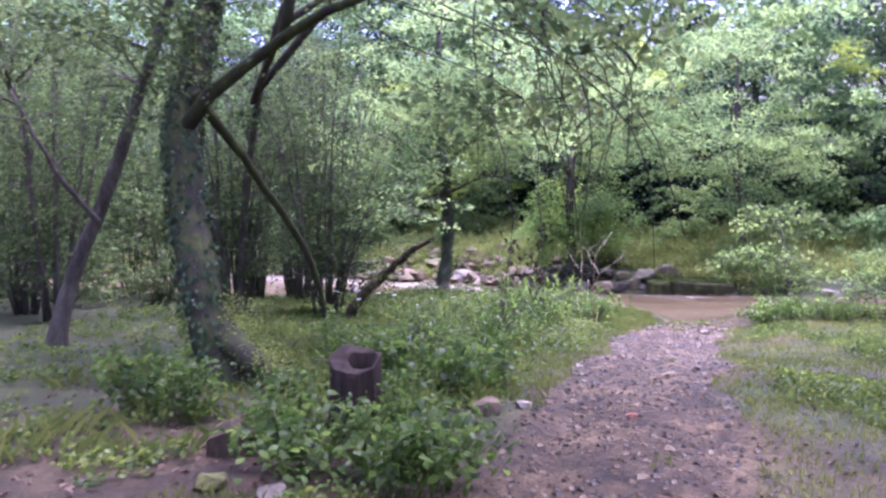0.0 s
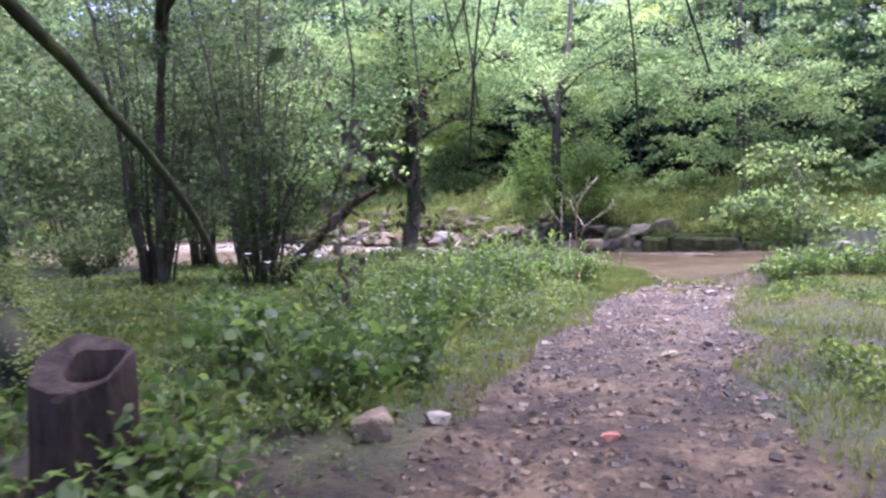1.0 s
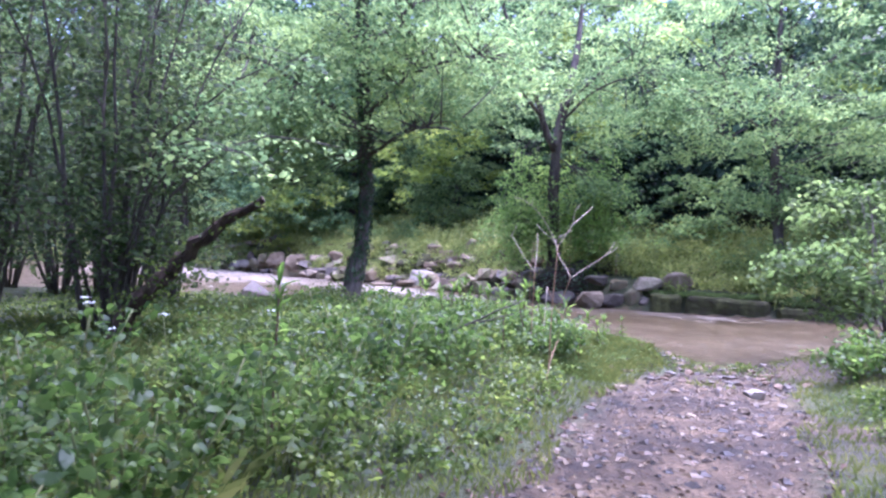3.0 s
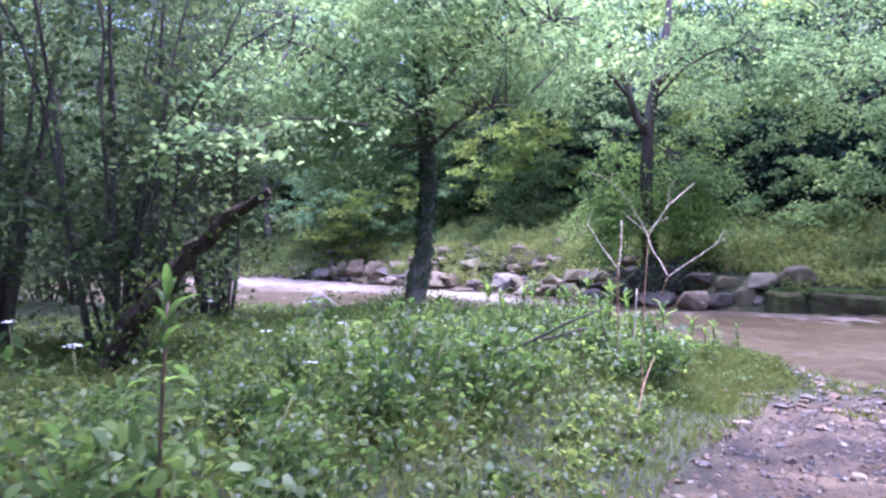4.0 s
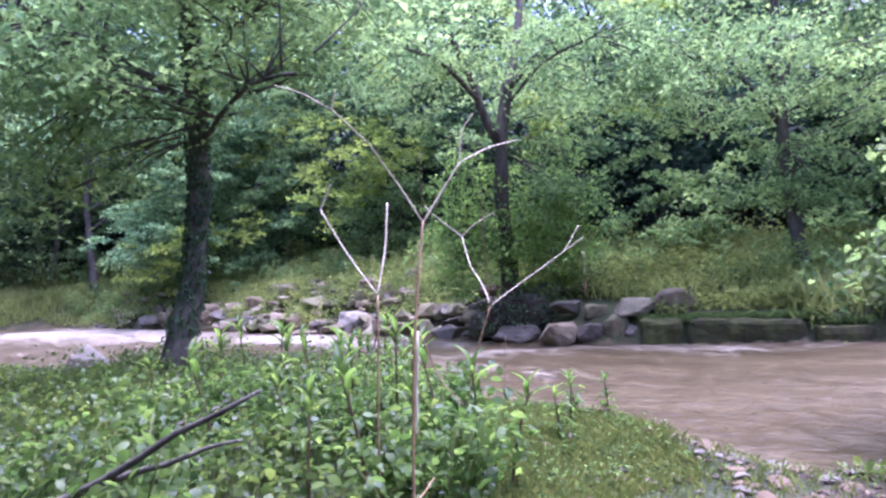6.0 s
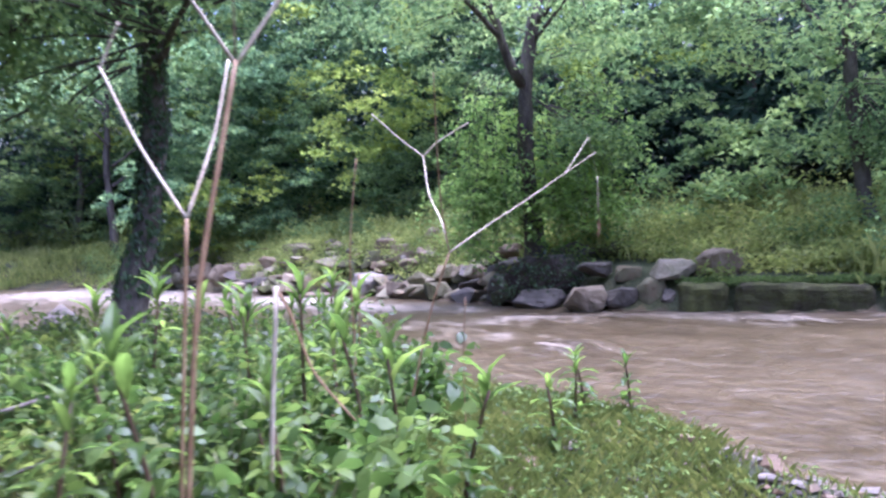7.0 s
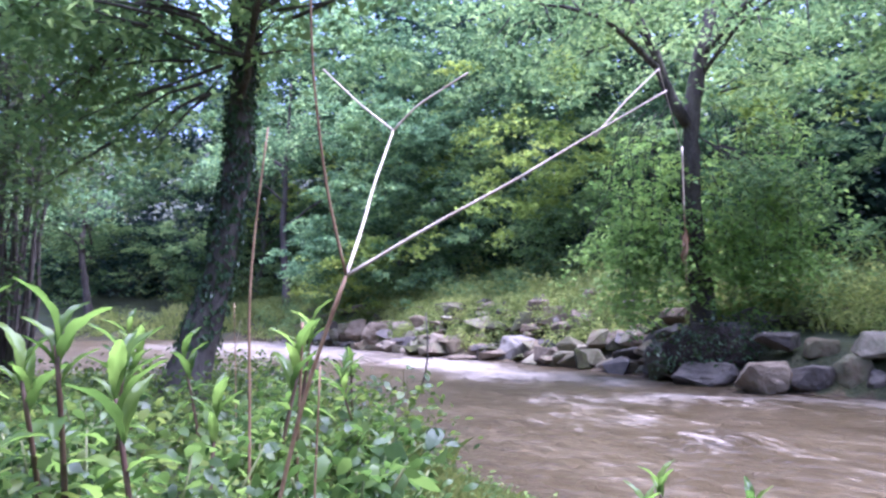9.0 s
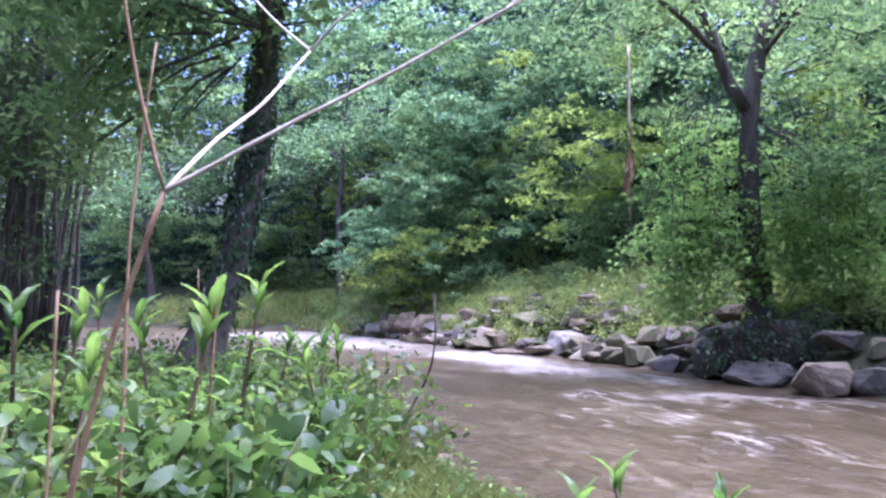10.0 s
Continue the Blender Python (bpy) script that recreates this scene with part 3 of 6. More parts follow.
# ---- stones of the far bank ----
def rock_mesh(size, seed, points=15, detail=2):
    """A broken, angular stone: the hull of a few points on a rounded block, its edges worn."""
    g = np.random.default_rng(seed)
    p = unit(g.normal(0, 1, (points, 3)))
    p = np.sign(p) * np.abs(p) ** 0.55
    p = p * g.uniform(0.86, 1.1, (points, 1)) @ np.array(Euler(g.normal(0, 0.2, 3)).to_matrix())
    p /= np.abs(p).max(0)
    bm = bmesh.new()
    for v in p * np.asarray(size) / 2:
        bm.verts.new(v)
    out = bmesh.ops.convex_hull(bm, input=bm.verts[:])
    bmesh.ops.delete(bm, geom=[v for v in bm.verts if not v.link_faces], context="VERTS")
    bmesh.ops.dissolve_limit(bm, angle_limit=radians(13), verts=bm.verts[:], edges=bm.edges[:])
    if detail > 1:
        bmesh.ops.bevel(bm, geom=bm.edges[:], offset=0.035 * min(size), segments=1, affect="EDGES")
    if detail > 2:
        bmesh.ops.triangulate(bm, faces=bm.faces[:])
        bmesh.ops.subdivide_edges(bm, edges=[e for e in bm.edges if e.calc_length() > 0.3 * min(size)], cuts=1)
    bmesh.ops.triangulate(bm, faces=bm.faces[:])
    bm.normal_update()
    if detail > 2:
        bmesh.ops.subdivide_edges(bm, edges=[e for e in bm.edges if e.calc_length() > 0.14 * min(size)], cuts=1)
        bmesh.ops.triangulate(bm, faces=bm.faces[:])
        bm.normal_update()
    k = 3.2 / min(size)
    for v in bm.verts:
        n = noise.noise(v.co * k + Vector((seed, 0, 0))) + 0.5 * noise.noise(v.co * (2.6 * k) + Vector((0, seed, 0)))
        v.co += v.normal * (0.055 * min(size) * n + float(g.normal(0, 0.006 * min(size))))
    bm.verts.index_update()
    V = np.array([v.co[:] for v in bm.verts])
    T = np.array([[v.index for v in f.verts] for f in bm.faces])
    bm.free()
    return V, T


def stone(at, size, seed, material, label, turn=0.0, tilt=0.0, points=15, detail=2, group="riverbank stones", name="stone"):
    V, T = rock_mesh(size, seed, points, detail)
    ob = new(name, tri_mesh(name, V, T, False))
    ob.data.materials.append(material)
    ob.matrix_world = pose(*at, tilt, tilt * 0.5, turn)
    return tagged(ob, label, "stone", group)


# x, y, height of the middle, width, depth, height, material
BANK = [
    (0.38, 29.43, 0.28, 1.2, 0.9, 0.76, STONE_PALE, "large pale angular boulder at the waterline"),
    (1.2, 29.43, 0.27, 0.85, 0.8, 0.66, STONE_DARK, "dark wet boulder at the waterline"),
    (1.63, 29.38, 0.66, 0.7, 0.6, 0.55, STONE_PALE, "pale upright stone on the bank"),
    (2.29, 27.18, 0.22, 0.63, 0.53, 0.37, STONE_PALE, "pale slanting stone at the waterline"),
    (2.68, 26.32, 0.05, 0.52, 0.47, 0.23, STONE_PALE, "small pale stone washed by the water"),
    (3.39, 25.26, 0.13, 0.71, 0.64, 0.38, STONE, "grey rounded stone at the waterline"),
    (3.53, 25.96, 0.68, 0.54, 0.45, 0.38, STONE, "grey stone on the bank"),
    (3.05, 26.61, 0.7, 0.56, 0.51, 0.39, STONE, "grey stone half buried in the bank"),
    (2.31, 28.82, 1.08, 0.65, 0.58, 0.4, STONE_PALE, "pale stone high on the bank"),
    (1.5, 30.18, 1.1, 0.95, 0.6, 0.4, STONE, "weathered stone high on the bank"),
    (-5.6, 35.26, 0.55, 1.15, 0.9, 1.1, STONE, "big grey boulder on the bank"),
    (-6.6, 36.36, 0.7, 1.2, 0.9, 0.95, STONE, "grey boulder leaning on the bank"),
    (-8.7, 38, 0.45, 1.1, 0.8, 0.5, STONE_PALE, "flat grey slab at the waterline"),
    (-7.9, 37.32, 0.55, 0.6, 0.5, 0.5, STONE_TAN, "reddish brown stone in a heap"),
    (-7.4, 36.91, 0.8, 0.5, 0.5, 0.5, STONE_TAN, "reddish brown stone in a heap"),
    (-8.2, 37.87, 0.9, 0.55, 0.5, 0.45, STONE_DARK, "dark stone in a heap"),
    (-4.5, 34.03, 0.25, 1, 0.8, 0.5, STONE_DARK, "dark stone at the waterline"),
    (-3.45, 33.75, 0.92, 0.8, 0.8, 0.8, STONE_TAN, "tan lichened boulder on the bank"),
    (-3.1, 32.65, 0.36, 0.95, 0.8, 0.62, STONE_TAN, "tan boulder with a flat face"),
    (-1.64, 31.01, 0.3, 0.72, 0.65, 0.52, STONE_TAN, "yellowish square stone at the waterline"),
    (-0.8, 30.32, 0.25, 0.7, 0.6, 0.45, STONE, "grey stone at the waterline"),
    (-1.1, 29.84, 0.04, 1.5, 0.6, 0.22, STONE, "flat stone level with the water"),
    (-0.3, 30.73, 0.8, 0.9, 0.7, 0.6, STONE_MOSS, "mossy stone on the bank"),
    (0.9, 30.6, 0.95, 0.8, 0.7, 0.6, STONE, "grey stone on the bank"),
    (-2.15, 33.34, 1.42, 0.95, 0.8, 0.46, STONE_TAN, "flat tan stone high on the bank"),
    (-0.6, 32.38, 1.45, 1, 0.7, 0.45, STONE, "flat stone on the slope"),
    # Dark block set in place of the shaded hollow.
    (4.51, 22.55, 0.15, 1.23, 0.88, 0.7, STONE_DARK, "dark block filling the shaded hollow under a tree"),
    (5.19, 21.32, 0.2, 0.85, 0.65, 0.54, STONE, "pale grey wedge-shaped boulder"),
    (5.86, 21.38, 0.24, 0.71, 0.65, 0.5, STONE_DARK, "dark squared stone at the waterline"),
    (6.41, 21.14, 0.3, 0.48, 0.52, 0.63, STONE_TAN, "narrow upright stone beside the wall"),
    (6.85, 21.15, 0.74, 0.98, 0.7, 0.46, STONE_TAN, "pinkish grey stone on top of the wall"),
    (7.62, 20.95, 0.8, 0.95, 0.7, 0.64, STONE, "pale boulder on top of the wall"),
    (5.58, 22.15, 0.75, 0.78, 0.61, 0.35, STONE_DARK, "flat dark stone on the bank"),
    # Second block, added to carry on the hollow's darkness.
    (3.83, 23.66, 0.35, 0.81, 0.72, 0.81, STONE_DARK, "added dark block standing for shade under the bank"),
    (6.71, 20.96, 0.2, 0.52, 0.43, 0.52, STONE_DARK, "dark stone wedged against the wall"),
    (6.15, 21.8, 0.6, 0.65, 0.43, 0.35, STONE_TAN, "tan stone above the waterline"),
    (12.02, 17.38, 0.12, 0.7, 0.52, 0.39, STONE_PALE, "pale stone at the waterline"),
]
for i, (x, y, z, w, d, h, mat, label) in enumerate(BANK):
    z = max(z, float(land([x], [y])[0]) + 0.22 * h) if z > 0.5 else z
    points = (18, 24, 20)[i % 3]
    stone((x, y, z), (w, d, h), 100 + i, mat, label, turn=float(rng.uniform(-20, 20)), tilt=float(rng.uniform(-8, 8)), points=points, detail=3)

# smaller stones packed between the boulders
FILL = [STONE, STONE_TAN, STONE_DARK, STONE_TAN, STONE_MOSS, STONE_TAN]
for i in range(300):
    s = rng.uniform(0, 1)
    q = along(FAR[3:13], 60)
    k = int(s * 57)
    n = np.array([-(q[k + 1] - q[k])[1], (q[k + 1] - q[k])[0]])
    n /= np.linalg.norm(n)
    off = min(abs(rng.normal(0, 1.35)), 3.2) - 0.05
    x, y = q[k] + n * off
    w = 0.3 + 0.62 * rng.uniform(0, 1) ** 1.4
    mat = FILL[i % 6]
    stone((x, y, float(land([x], [y])[0]) + 0.08 + 0.1 * w), (w * rng.uniform(1.1, 1.7), w, w * rng.uniform(0.45, 0.8)), 300 + i, mat, mat.name.replace("_", " ") + " packed into the riverbank among others", turn=float(rng.uniform(0, 360)), tilt=float(rng.uniform(-18, 18)), points=int(rng.integers(10, 16)), detail=2)

# Solid dark mound standing in for the shaded hollow under the forked tree.
V, T = rock_mesh((1.8, 1.0, 1.05), 290, 46, 3)
V = V @ np.array(pose(0, 0, 0, 0, 0, 20).to_3x3())
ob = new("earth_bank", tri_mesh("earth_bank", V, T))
ob.data.materials.append(EARTH_SHADE_TONE)
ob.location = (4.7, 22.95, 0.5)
tagged(ob, "earth mound coloured near-black for the hollow's shade", "earth bank")
gr = np.random.default_rng(291)
C = np.array([4.7, 22.88, 0.55]) + unit(gr.normal(0, 1, (70, 3)) * (1, 1, 0.7) + (0, -0.9, 0.1)) * (1.05, 0.52, 0.62)
part("trailing_ivy", tri_mesh("trailing_ivy", *random_leaves(np.repeat(C, 9, 0) + gr.normal(0, 0.1, (630, 3)), 0.08, 0.7, level=0.4, droop=0.8, g=gr)), LEAF_IVY, ob, "dark trailing leaves")

# the low mossy wall at the water's edge: a row of squared blocks
wall = tagged(empty("river_wall", (8.2, 20.12, 0)), "low mossy wall of squared stone blocks at the water", "wall", kind="structure")


def block_mesh(size, seed):
    g = np.random.default_rng(seed)
    bm = bmesh.new()
    bmesh.ops.create_cube(bm, size=1.0)
    bmesh.ops.scale(bm, vec=size, verts=bm.verts)
    for k in range(4):
        bmesh.ops.subdivide_edges(bm, edges=[e for e in bm.edges if e.calc_length() > 0.16], cuts=1, use_grid_fill=True)
    half = Vector(size) / 2
    for v in bm.verts:
        near = sorted(half[i] - abs(v.co[i]) for i in range(3))
        worn = 0.055 * max(0.0, 1 - near[1] / 0.07)
        c = v.co.normalized()
        n = noise.noise(v.co * 2.3 + Vector((seed, 0, 0))) + 0.6 * noise.noise(v.co * 6.0 + Vector((0, seed, 0)))
        v.co -= c * worn
        v.co += Vector((v.co.x / half.x, v.co.y / half.y, v.co.z / half.z)) * (0.04 * n)
    bmesh.ops.triangulate(bm, faces=bm.faces[:])
    me = bpy.data.meshes.new("block")
    bm.to_mesh(me)
    bm.free()
    return me


for i, (x, y, w, h) in enumerate([(7.17, 20.5, 0.84, 0.8), (8.6, 19.8, 2.15, 0.77), (10.15, 19.0, 1.0, 0.6)]):
    b = new("block", block_mesh((w, 0.7, h), 40 + i))
    b.data.materials.append(STONE_MOSS)
    b.parent = wall
    b.matrix_local = pose(x - 8.2, y - 20.12, h / 2 - 0.3, rng.uniform(-2, 2), rng.uniform(-2, 2), -27.2 + rng.uniform(-2, 2))

# ---- trees ----
def sprays(C, n_each, spread, size, aspect=0.6, flat=0.3, g=rng, **more):
    C = np.asarray(C)
    k = np.repeat(C, n_each, 0)
    r = np.asarray(spread)
    if r.ndim == 0:
        r = np.full(len(C), float(r))
    rr = np.repeat(r, n_each)[:, None]
    o = g.normal(0, 0.55, (len(k), 3)) * rr * (1, 1, flat)
    o[:, 2] -= 0.25 * (o[:, 0] ** 2 + o[:, 1] ** 2) / np.maximum(rr[:, 0], 0.01)
    return random_leaves(k + o, size, aspect, g=g, **more)


def crown_points(blobs, g):
    out = []
    for (c, r, n) in blobs:
        p = unit(g.normal(0, 1, (n, 3))) * (g.uniform(0.25, 1, (n, 1)) ** 0.5)
        out.append(np.asarray(c) + p * np.asarray(r))
    return np.concatenate(out)


def twigs_to(C, roots, g, radius=0.012):
    pieces = []
    roots = np.asarray(roots)
    for c in C:
        j = np.argmin(np.linalg.norm(roots - c, axis=1) + 0.6 * np.clip(roots[:, 2] - c[2], 0, 9))
        a = roots[j]
        a = c + (a - c) * min(1.0, 1.1 / max(np.linalg.norm(a - c), 0.01))
        mid = (a + c) / 2 + g.normal(0, 0.08, 3) + (0, 0, 0.12)
        pieces.append(tube(bend([a, mid, c], 4), [radius * 1.8, radius * 0.5], 3, g=g))
    return join(pieces)


def tree(name, label, trunk, radii, limbs, blobs, leaf, bark, size=0.1, n_each=80, spread=0.6, seed=1, ivy=0, group="", twig=0.012, flat=0.3):
    g = np.random.default_rng(seed)
    at = tuple(float(v) for v in trunk[0])
    base = tagged(empty(name, at), label, "tree", group)
    tp = bend(trunk, 16, radii[0] * 0.08, g)
    tp[0, 2] -= 0.15
    flare = np.interp(np.linspace(0, 1, 16), np.linspace(0, 1, len(radii)), radii)
    flare[0] *= 1.55
    flare[1] *= 1.18
    fine = np.linspace(0, 15, 46)
    core = np.stack([np.interp(fine, np.arange(16), tp[:, k]) for k in range(3)], 1)
    for _ in range(2):
        core[1:-1] = 0.25 * core[:-2] + 0.5 * core[1:-1] + 0.25 * core[2:]
    girth = np.interp(fine, np.arange(16), flare) * (1 + 0.05 * np.sin(fine * 2.1 + seed) + 0.04 * np.sin(fine * 5.3))
    V, T = tube(core, girth, 16, 0.055, g)
    bole = part("trunk", tri_mesh("trunk", V, T, True), bark, base)
    roots = [tp[6:]]
    for pts, rr in limbs:
        lp = bend(pts, 10, rr[0] * 0.25, g)
        V, T = tube(lp, rr, 8, 0.06, g)
        part("limb", tri_mesh("limb", V, T, True), bark, base)
        roots.append(lp[3:])
    C = crown_points(blobs, g)
    if len(C):
        V, T = twigs_to(C, np.concatenate(roots), g, twig)
        tagged(part("brushwood", tri_mesh("brushwood", V, T, True), bark, base), kind="stuff")
        V, T = sprays(C, n_each, g.uniform(0.7, 1.3, len(C)) * spread, size, flat=flat, g=g)
        part("crown", tri_mesh("crown", V, T), leaf, base)
    if ivy:
        i = g.uniform(1, 12, ivy)
        a = g.uniform(0, 6.28, ivy)
        c = np.stack([np.interp(i, np.arange(16), tp[:, k]) for k in range(3)], 1)
        rad = np.interp(i, np.arange(16), flare) * g.uniform(1.02, 1.35, ivy)
        c += np.stack([np.cos(a), np.sin(a), np.zeros(ivy)], 1) * rad[:, None]
        ways = np.stack([np.cos(a) * 0.5, np.sin(a) * 0.5, np.full(ivy, -1.0)], 1) + g.normal(0, 0.3, (ivy, 3))
        ups = np.stack([np.cos(a), np.sin(a), np.full(ivy, 0.35)], 1)
        L = g.uniform(0.05, 0.1, ivy)
        V, T = leaves(c, ways, ups, L, L * 0.85)
        part("ivy", tri_mesh("ivy", V, T), LEAF_IVY, bole, "dark ivy leaves")
    return base


def bush(name, label, at, blobs, leaf, size, n_each, spread, seed, stems=9):
    g = np.random.default_rng(seed)
    z = float(land([at[0]], [at[1]])[0])
    base = tagged(empty(name, (at[0], at[1], z)), label, "bush")
    C = crown_points(blobs, g)
    o = np.array([at[0], at[1], z - 0.05])
    roots = []
    for k in range(stems):
        tgt = C[g.integers(0, len(C))]
        lp = bend([o + g.normal(0, 0.06, 3) * (1, 1, 0), (o * 0.6 + tgt * 0.4) + (0, 0, 0.15), tgt], 7, 0.015, g)
        V, T = tube(lp, [0.02, 0.005], 5, g=g)
        part("stem", tri_mesh("stem", V, T, True), BARK, base)
        roots.append(lp[1:])
    V, T = twigs_to(C, np.concatenate(roots), g, 0.004)
    tagged(part("brushwood", tri_mesh("brushwood", V, T, True), BARK, base), kind="stuff")
    V, T = sprays(C, n_each, g.uniform(0.7, 1.3, len(C)) * spread, size, 0.6, flat=0.35, g=g, rich=True)
    part("foliage", tri_mesh("foliage", V, T), leaf, base)
    return base


# forked tree hanging over the far bank
forked = tree("forked_tree", "dark forked tree leaning over the far riverbank", [(4.75, 24.56, 0.9), (4.6, 24.15, 2.4), (4.5, 23.74, 3.6), (4.45, 23.6, 4.9), (4.85, 23.87, 6.4), (5.3, 24.42, 8.2), (5.6, 24.97, 10.5)], [0.2, 0.17, 0.15, 0.11, 0.05],
     [([(4.46, 23.6, 4.85), (3.85, 23.46, 6.2), (3.3, 23.19, 7.8), (2.6, 22.91, 9.2)], [0.12, 0.04]),
      ([(4.85, 23.87, 6.3), (5.6, 23.46, 7.1), (6.8, 23.05, 7.9)], [0.09, 0.03]),
      ([(4.0, 23.46, 5.9), (3.0, 22.5, 6.7), (1.6, 21.81, 6.9)], [0.07, 0.02]),
      ([(4.8, 23.8, 5.9), (5.5, 22.9, 6.7), (6.6, 22.1, 7.0)], [0.05, 0.02])],
     [((4.6, 23.87, 8.6), (3.6, 3.84, 2.6), 90), ((6.8, 22.78, 6.4), (2.2, 2.06, 1.4), 34), ((2.0, 22.5, 7.2), (2.2, 2.06, 1.4), 32), ((5.6, 23.74, 3.6), (1.5, 1.23, 0.7), 16)],
     LEAF_ALDER, BARK, size=0.13, n_each=85, spread=0.7, seed=11)

# ivy-clad tree on the near bank
tree("ivy_tree", "leaning riverside tree with ivy round its trunk", [(-1.4, 15.66, 0.25), (-1.18, 15.9, 1.2), (-1.02, 16.2, 2.4), (-1.1, 16.5, 4.0), (-1.25, 16.7, 5.6), (-1.3, 16.8, 8.0), (-1.1, 17.0, 10.5)], [0.18, 0.14, 0.135, 0.115, 0.085, 0.045],
     [([(-1.1, 16.51, 4.6), (-0.15, 15.69, 5.4), (1.25, 14.86, 5.6)], [0.07, 0.02]), ([(-1.15, 16.51, 4.2), (-2.55, 15.69, 5.2), (-3.75, 15.14, 5.6)], [0.08, 0.02]),
      ([(-1.2, 16.51, 6.0), (0.05, 17.06, 7.4), (1.45, 17.61, 8.2)], [0.07, 0.02]), ([(-1.2, 16.51, 3.6), (-0.05, 14.73, 4.1), (0.65, 13.77, 3.9)], [0.05, 0.015])],
     [((-1.15, 16.51, 7.8), (3.0, 3.29, 2.4), 80), ((0.85, 15.14, 5.4), (1.8, 1.65, 0.9), 34), ((-3.15, 15.41, 5.0), (1.6, 1.65, 1.2), 30), ((-0.55, 15.41, 4.4), (1.5, 1.37, 0.6), 22), ((-2.7, 15.3, 4.6), (1.5, 1.6, 1.3), 40), ((0.3, 15.6, 5.7), (2.0, 1.8, 1.1), 44), ((-1.2, 16.5, 6.8), (2.8, 2.4, 1.4), 70), ((-3.8, 16.6, 6.0), (1.8, 1.8, 1.4), 44), ((-2.6, 16.0, 3.4), (1.2, 1.0, 0.9), 20)],
     LEAF_ALDER, BARK, size=0.12, n_each=58, spread=0.6, seed=12, ivy=2600)

# weeping sprays of the forked tree, down to the water
def weeping(owner, n, seed):
    g = np.random.default_rng(seed)
    stems, C = [], []
    for k in range(n):
        x, y = g.uniform(2.7, 7.0), g.uniform(23.0, 25.0)
        top = np.array([4.6 + 0.7 * (x - 4.6), 23.87 + 0.4 * (y - 23.87), g.uniform(2.4, 5.4)])
        low = np.interp(x, [2.7, 3.4, 4.3, 5.3, 6.2, 7.0], [1.9, 0.8, 1.4, 1.3, 1.0, 1.9]) + abs(g.normal(0, 0.75))
        line = bend([top, (0.3 * top[0] + 0.7 * x, (top[1] + y) / 2, top[2] + 0.15), (x, y, low * 0.45 + top[2] * 0.55), (x + g.normal(0, 0.45), y + g.normal(0, 0.3), min(low, top[2] - 0.3))], 9, 0.06, g)
        stems.append(tube(line, [0.008, 0.004], 4, g=g))
        C.append(line[2:] + g.normal(0, 0.06, (7, 3)))
    tagged(part("brushwood", tri_mesh("brushwood", *join(stems), True), BARK, owner), kind="stuff")
    tagged(part("weeping_spray", tri_mesh("weeping_spray", *sprays(np.concatenate(C), 10, 0.34, 0.15, 0.55, flat=0.4, g=g, droop=0.3)), LEAF_WEEP, owner, "hanging leafy sprays"), kind="stuff")


weeping(forked, 105, 33)

# slim tree on the grass of the far bank
tree("slim_tree", "slim dark tree on the far grassy bank", [(11.2, 21.99, 0.95), (11.05, 21.99, 2.2), (10.98, 21.99, 3.3), (10.86, 21.99, 4.9), (10.9, 21.99, 6.2), (10.9, 21.85, 9.5)], [0.17, 0.14, 0.12, 0.1, 0.04],
     [([(10.88, 21.99, 4.8), (9.7, 21.71, 6.0), (8.9, 21.57, 7.3)], [0.08, 0.03]), ([(10.88, 21.99, 5.4), (11.3, 21.57, 6.9), (12.4, 21.3, 7.6)], [0.07, 0.02]), ([(10.88, 21.99, 5.2), (10.4, 21.57, 6.6), (10.7, 21.3, 8.0)], [0.06, 0.02])],
     [((10.8, 21.57, 8.2), (3.4, 3.57, 2.4), 80), ((8.6, 20.48, 5.6), (2.2, 2.2, 1.3), 44), ((12.6, 20.48, 5.4), (2.0, 2.2, 1.4), 34), ((11.4, 21.57, 3.6), (1.5, 1.37, 0.9), 24)],
     LEAF_ALDER, BARK, size=0.13, n_each=80, spread=0.7, seed=13)

# mossy tree beside the track, with drooping twigs over it
gd = np.random.default_rng(77)
POLE = [(-5.0, 2.4, 4.1), (-4.62, 3.1, 3.45), (-4.15, 3.85, 2.55), (-3.75, 4.55, 1.8), (-3.7, 5.5, 0.55)]
DROOP = []
for k in range(15):
    x, y = -1.15 + gd.normal(0, 0.33), -1.99 + gd.normal(0, 0.4)
    top = (-1.5 + 1.5 * gd.normal(0, 0.4), -1.1 + gd.normal(0, 0.6), 4.6 - 0.4 * gd.uniform())
    low = 1.95 + 0.9 * gd.uniform()
    DROOP.append(([top, ((top[0] + x) / 2 + gd.normal(0, 0.28), (top[1] + y) / 2, 3.8), (x + gd.normal(0, 0.12), y, low + 0.9), (x, y, low + 0.45), (x + gd.normal(0, 0.12), y + gd.normal(0, 0.12), low)], [0.009, 0.006, 0.003]))
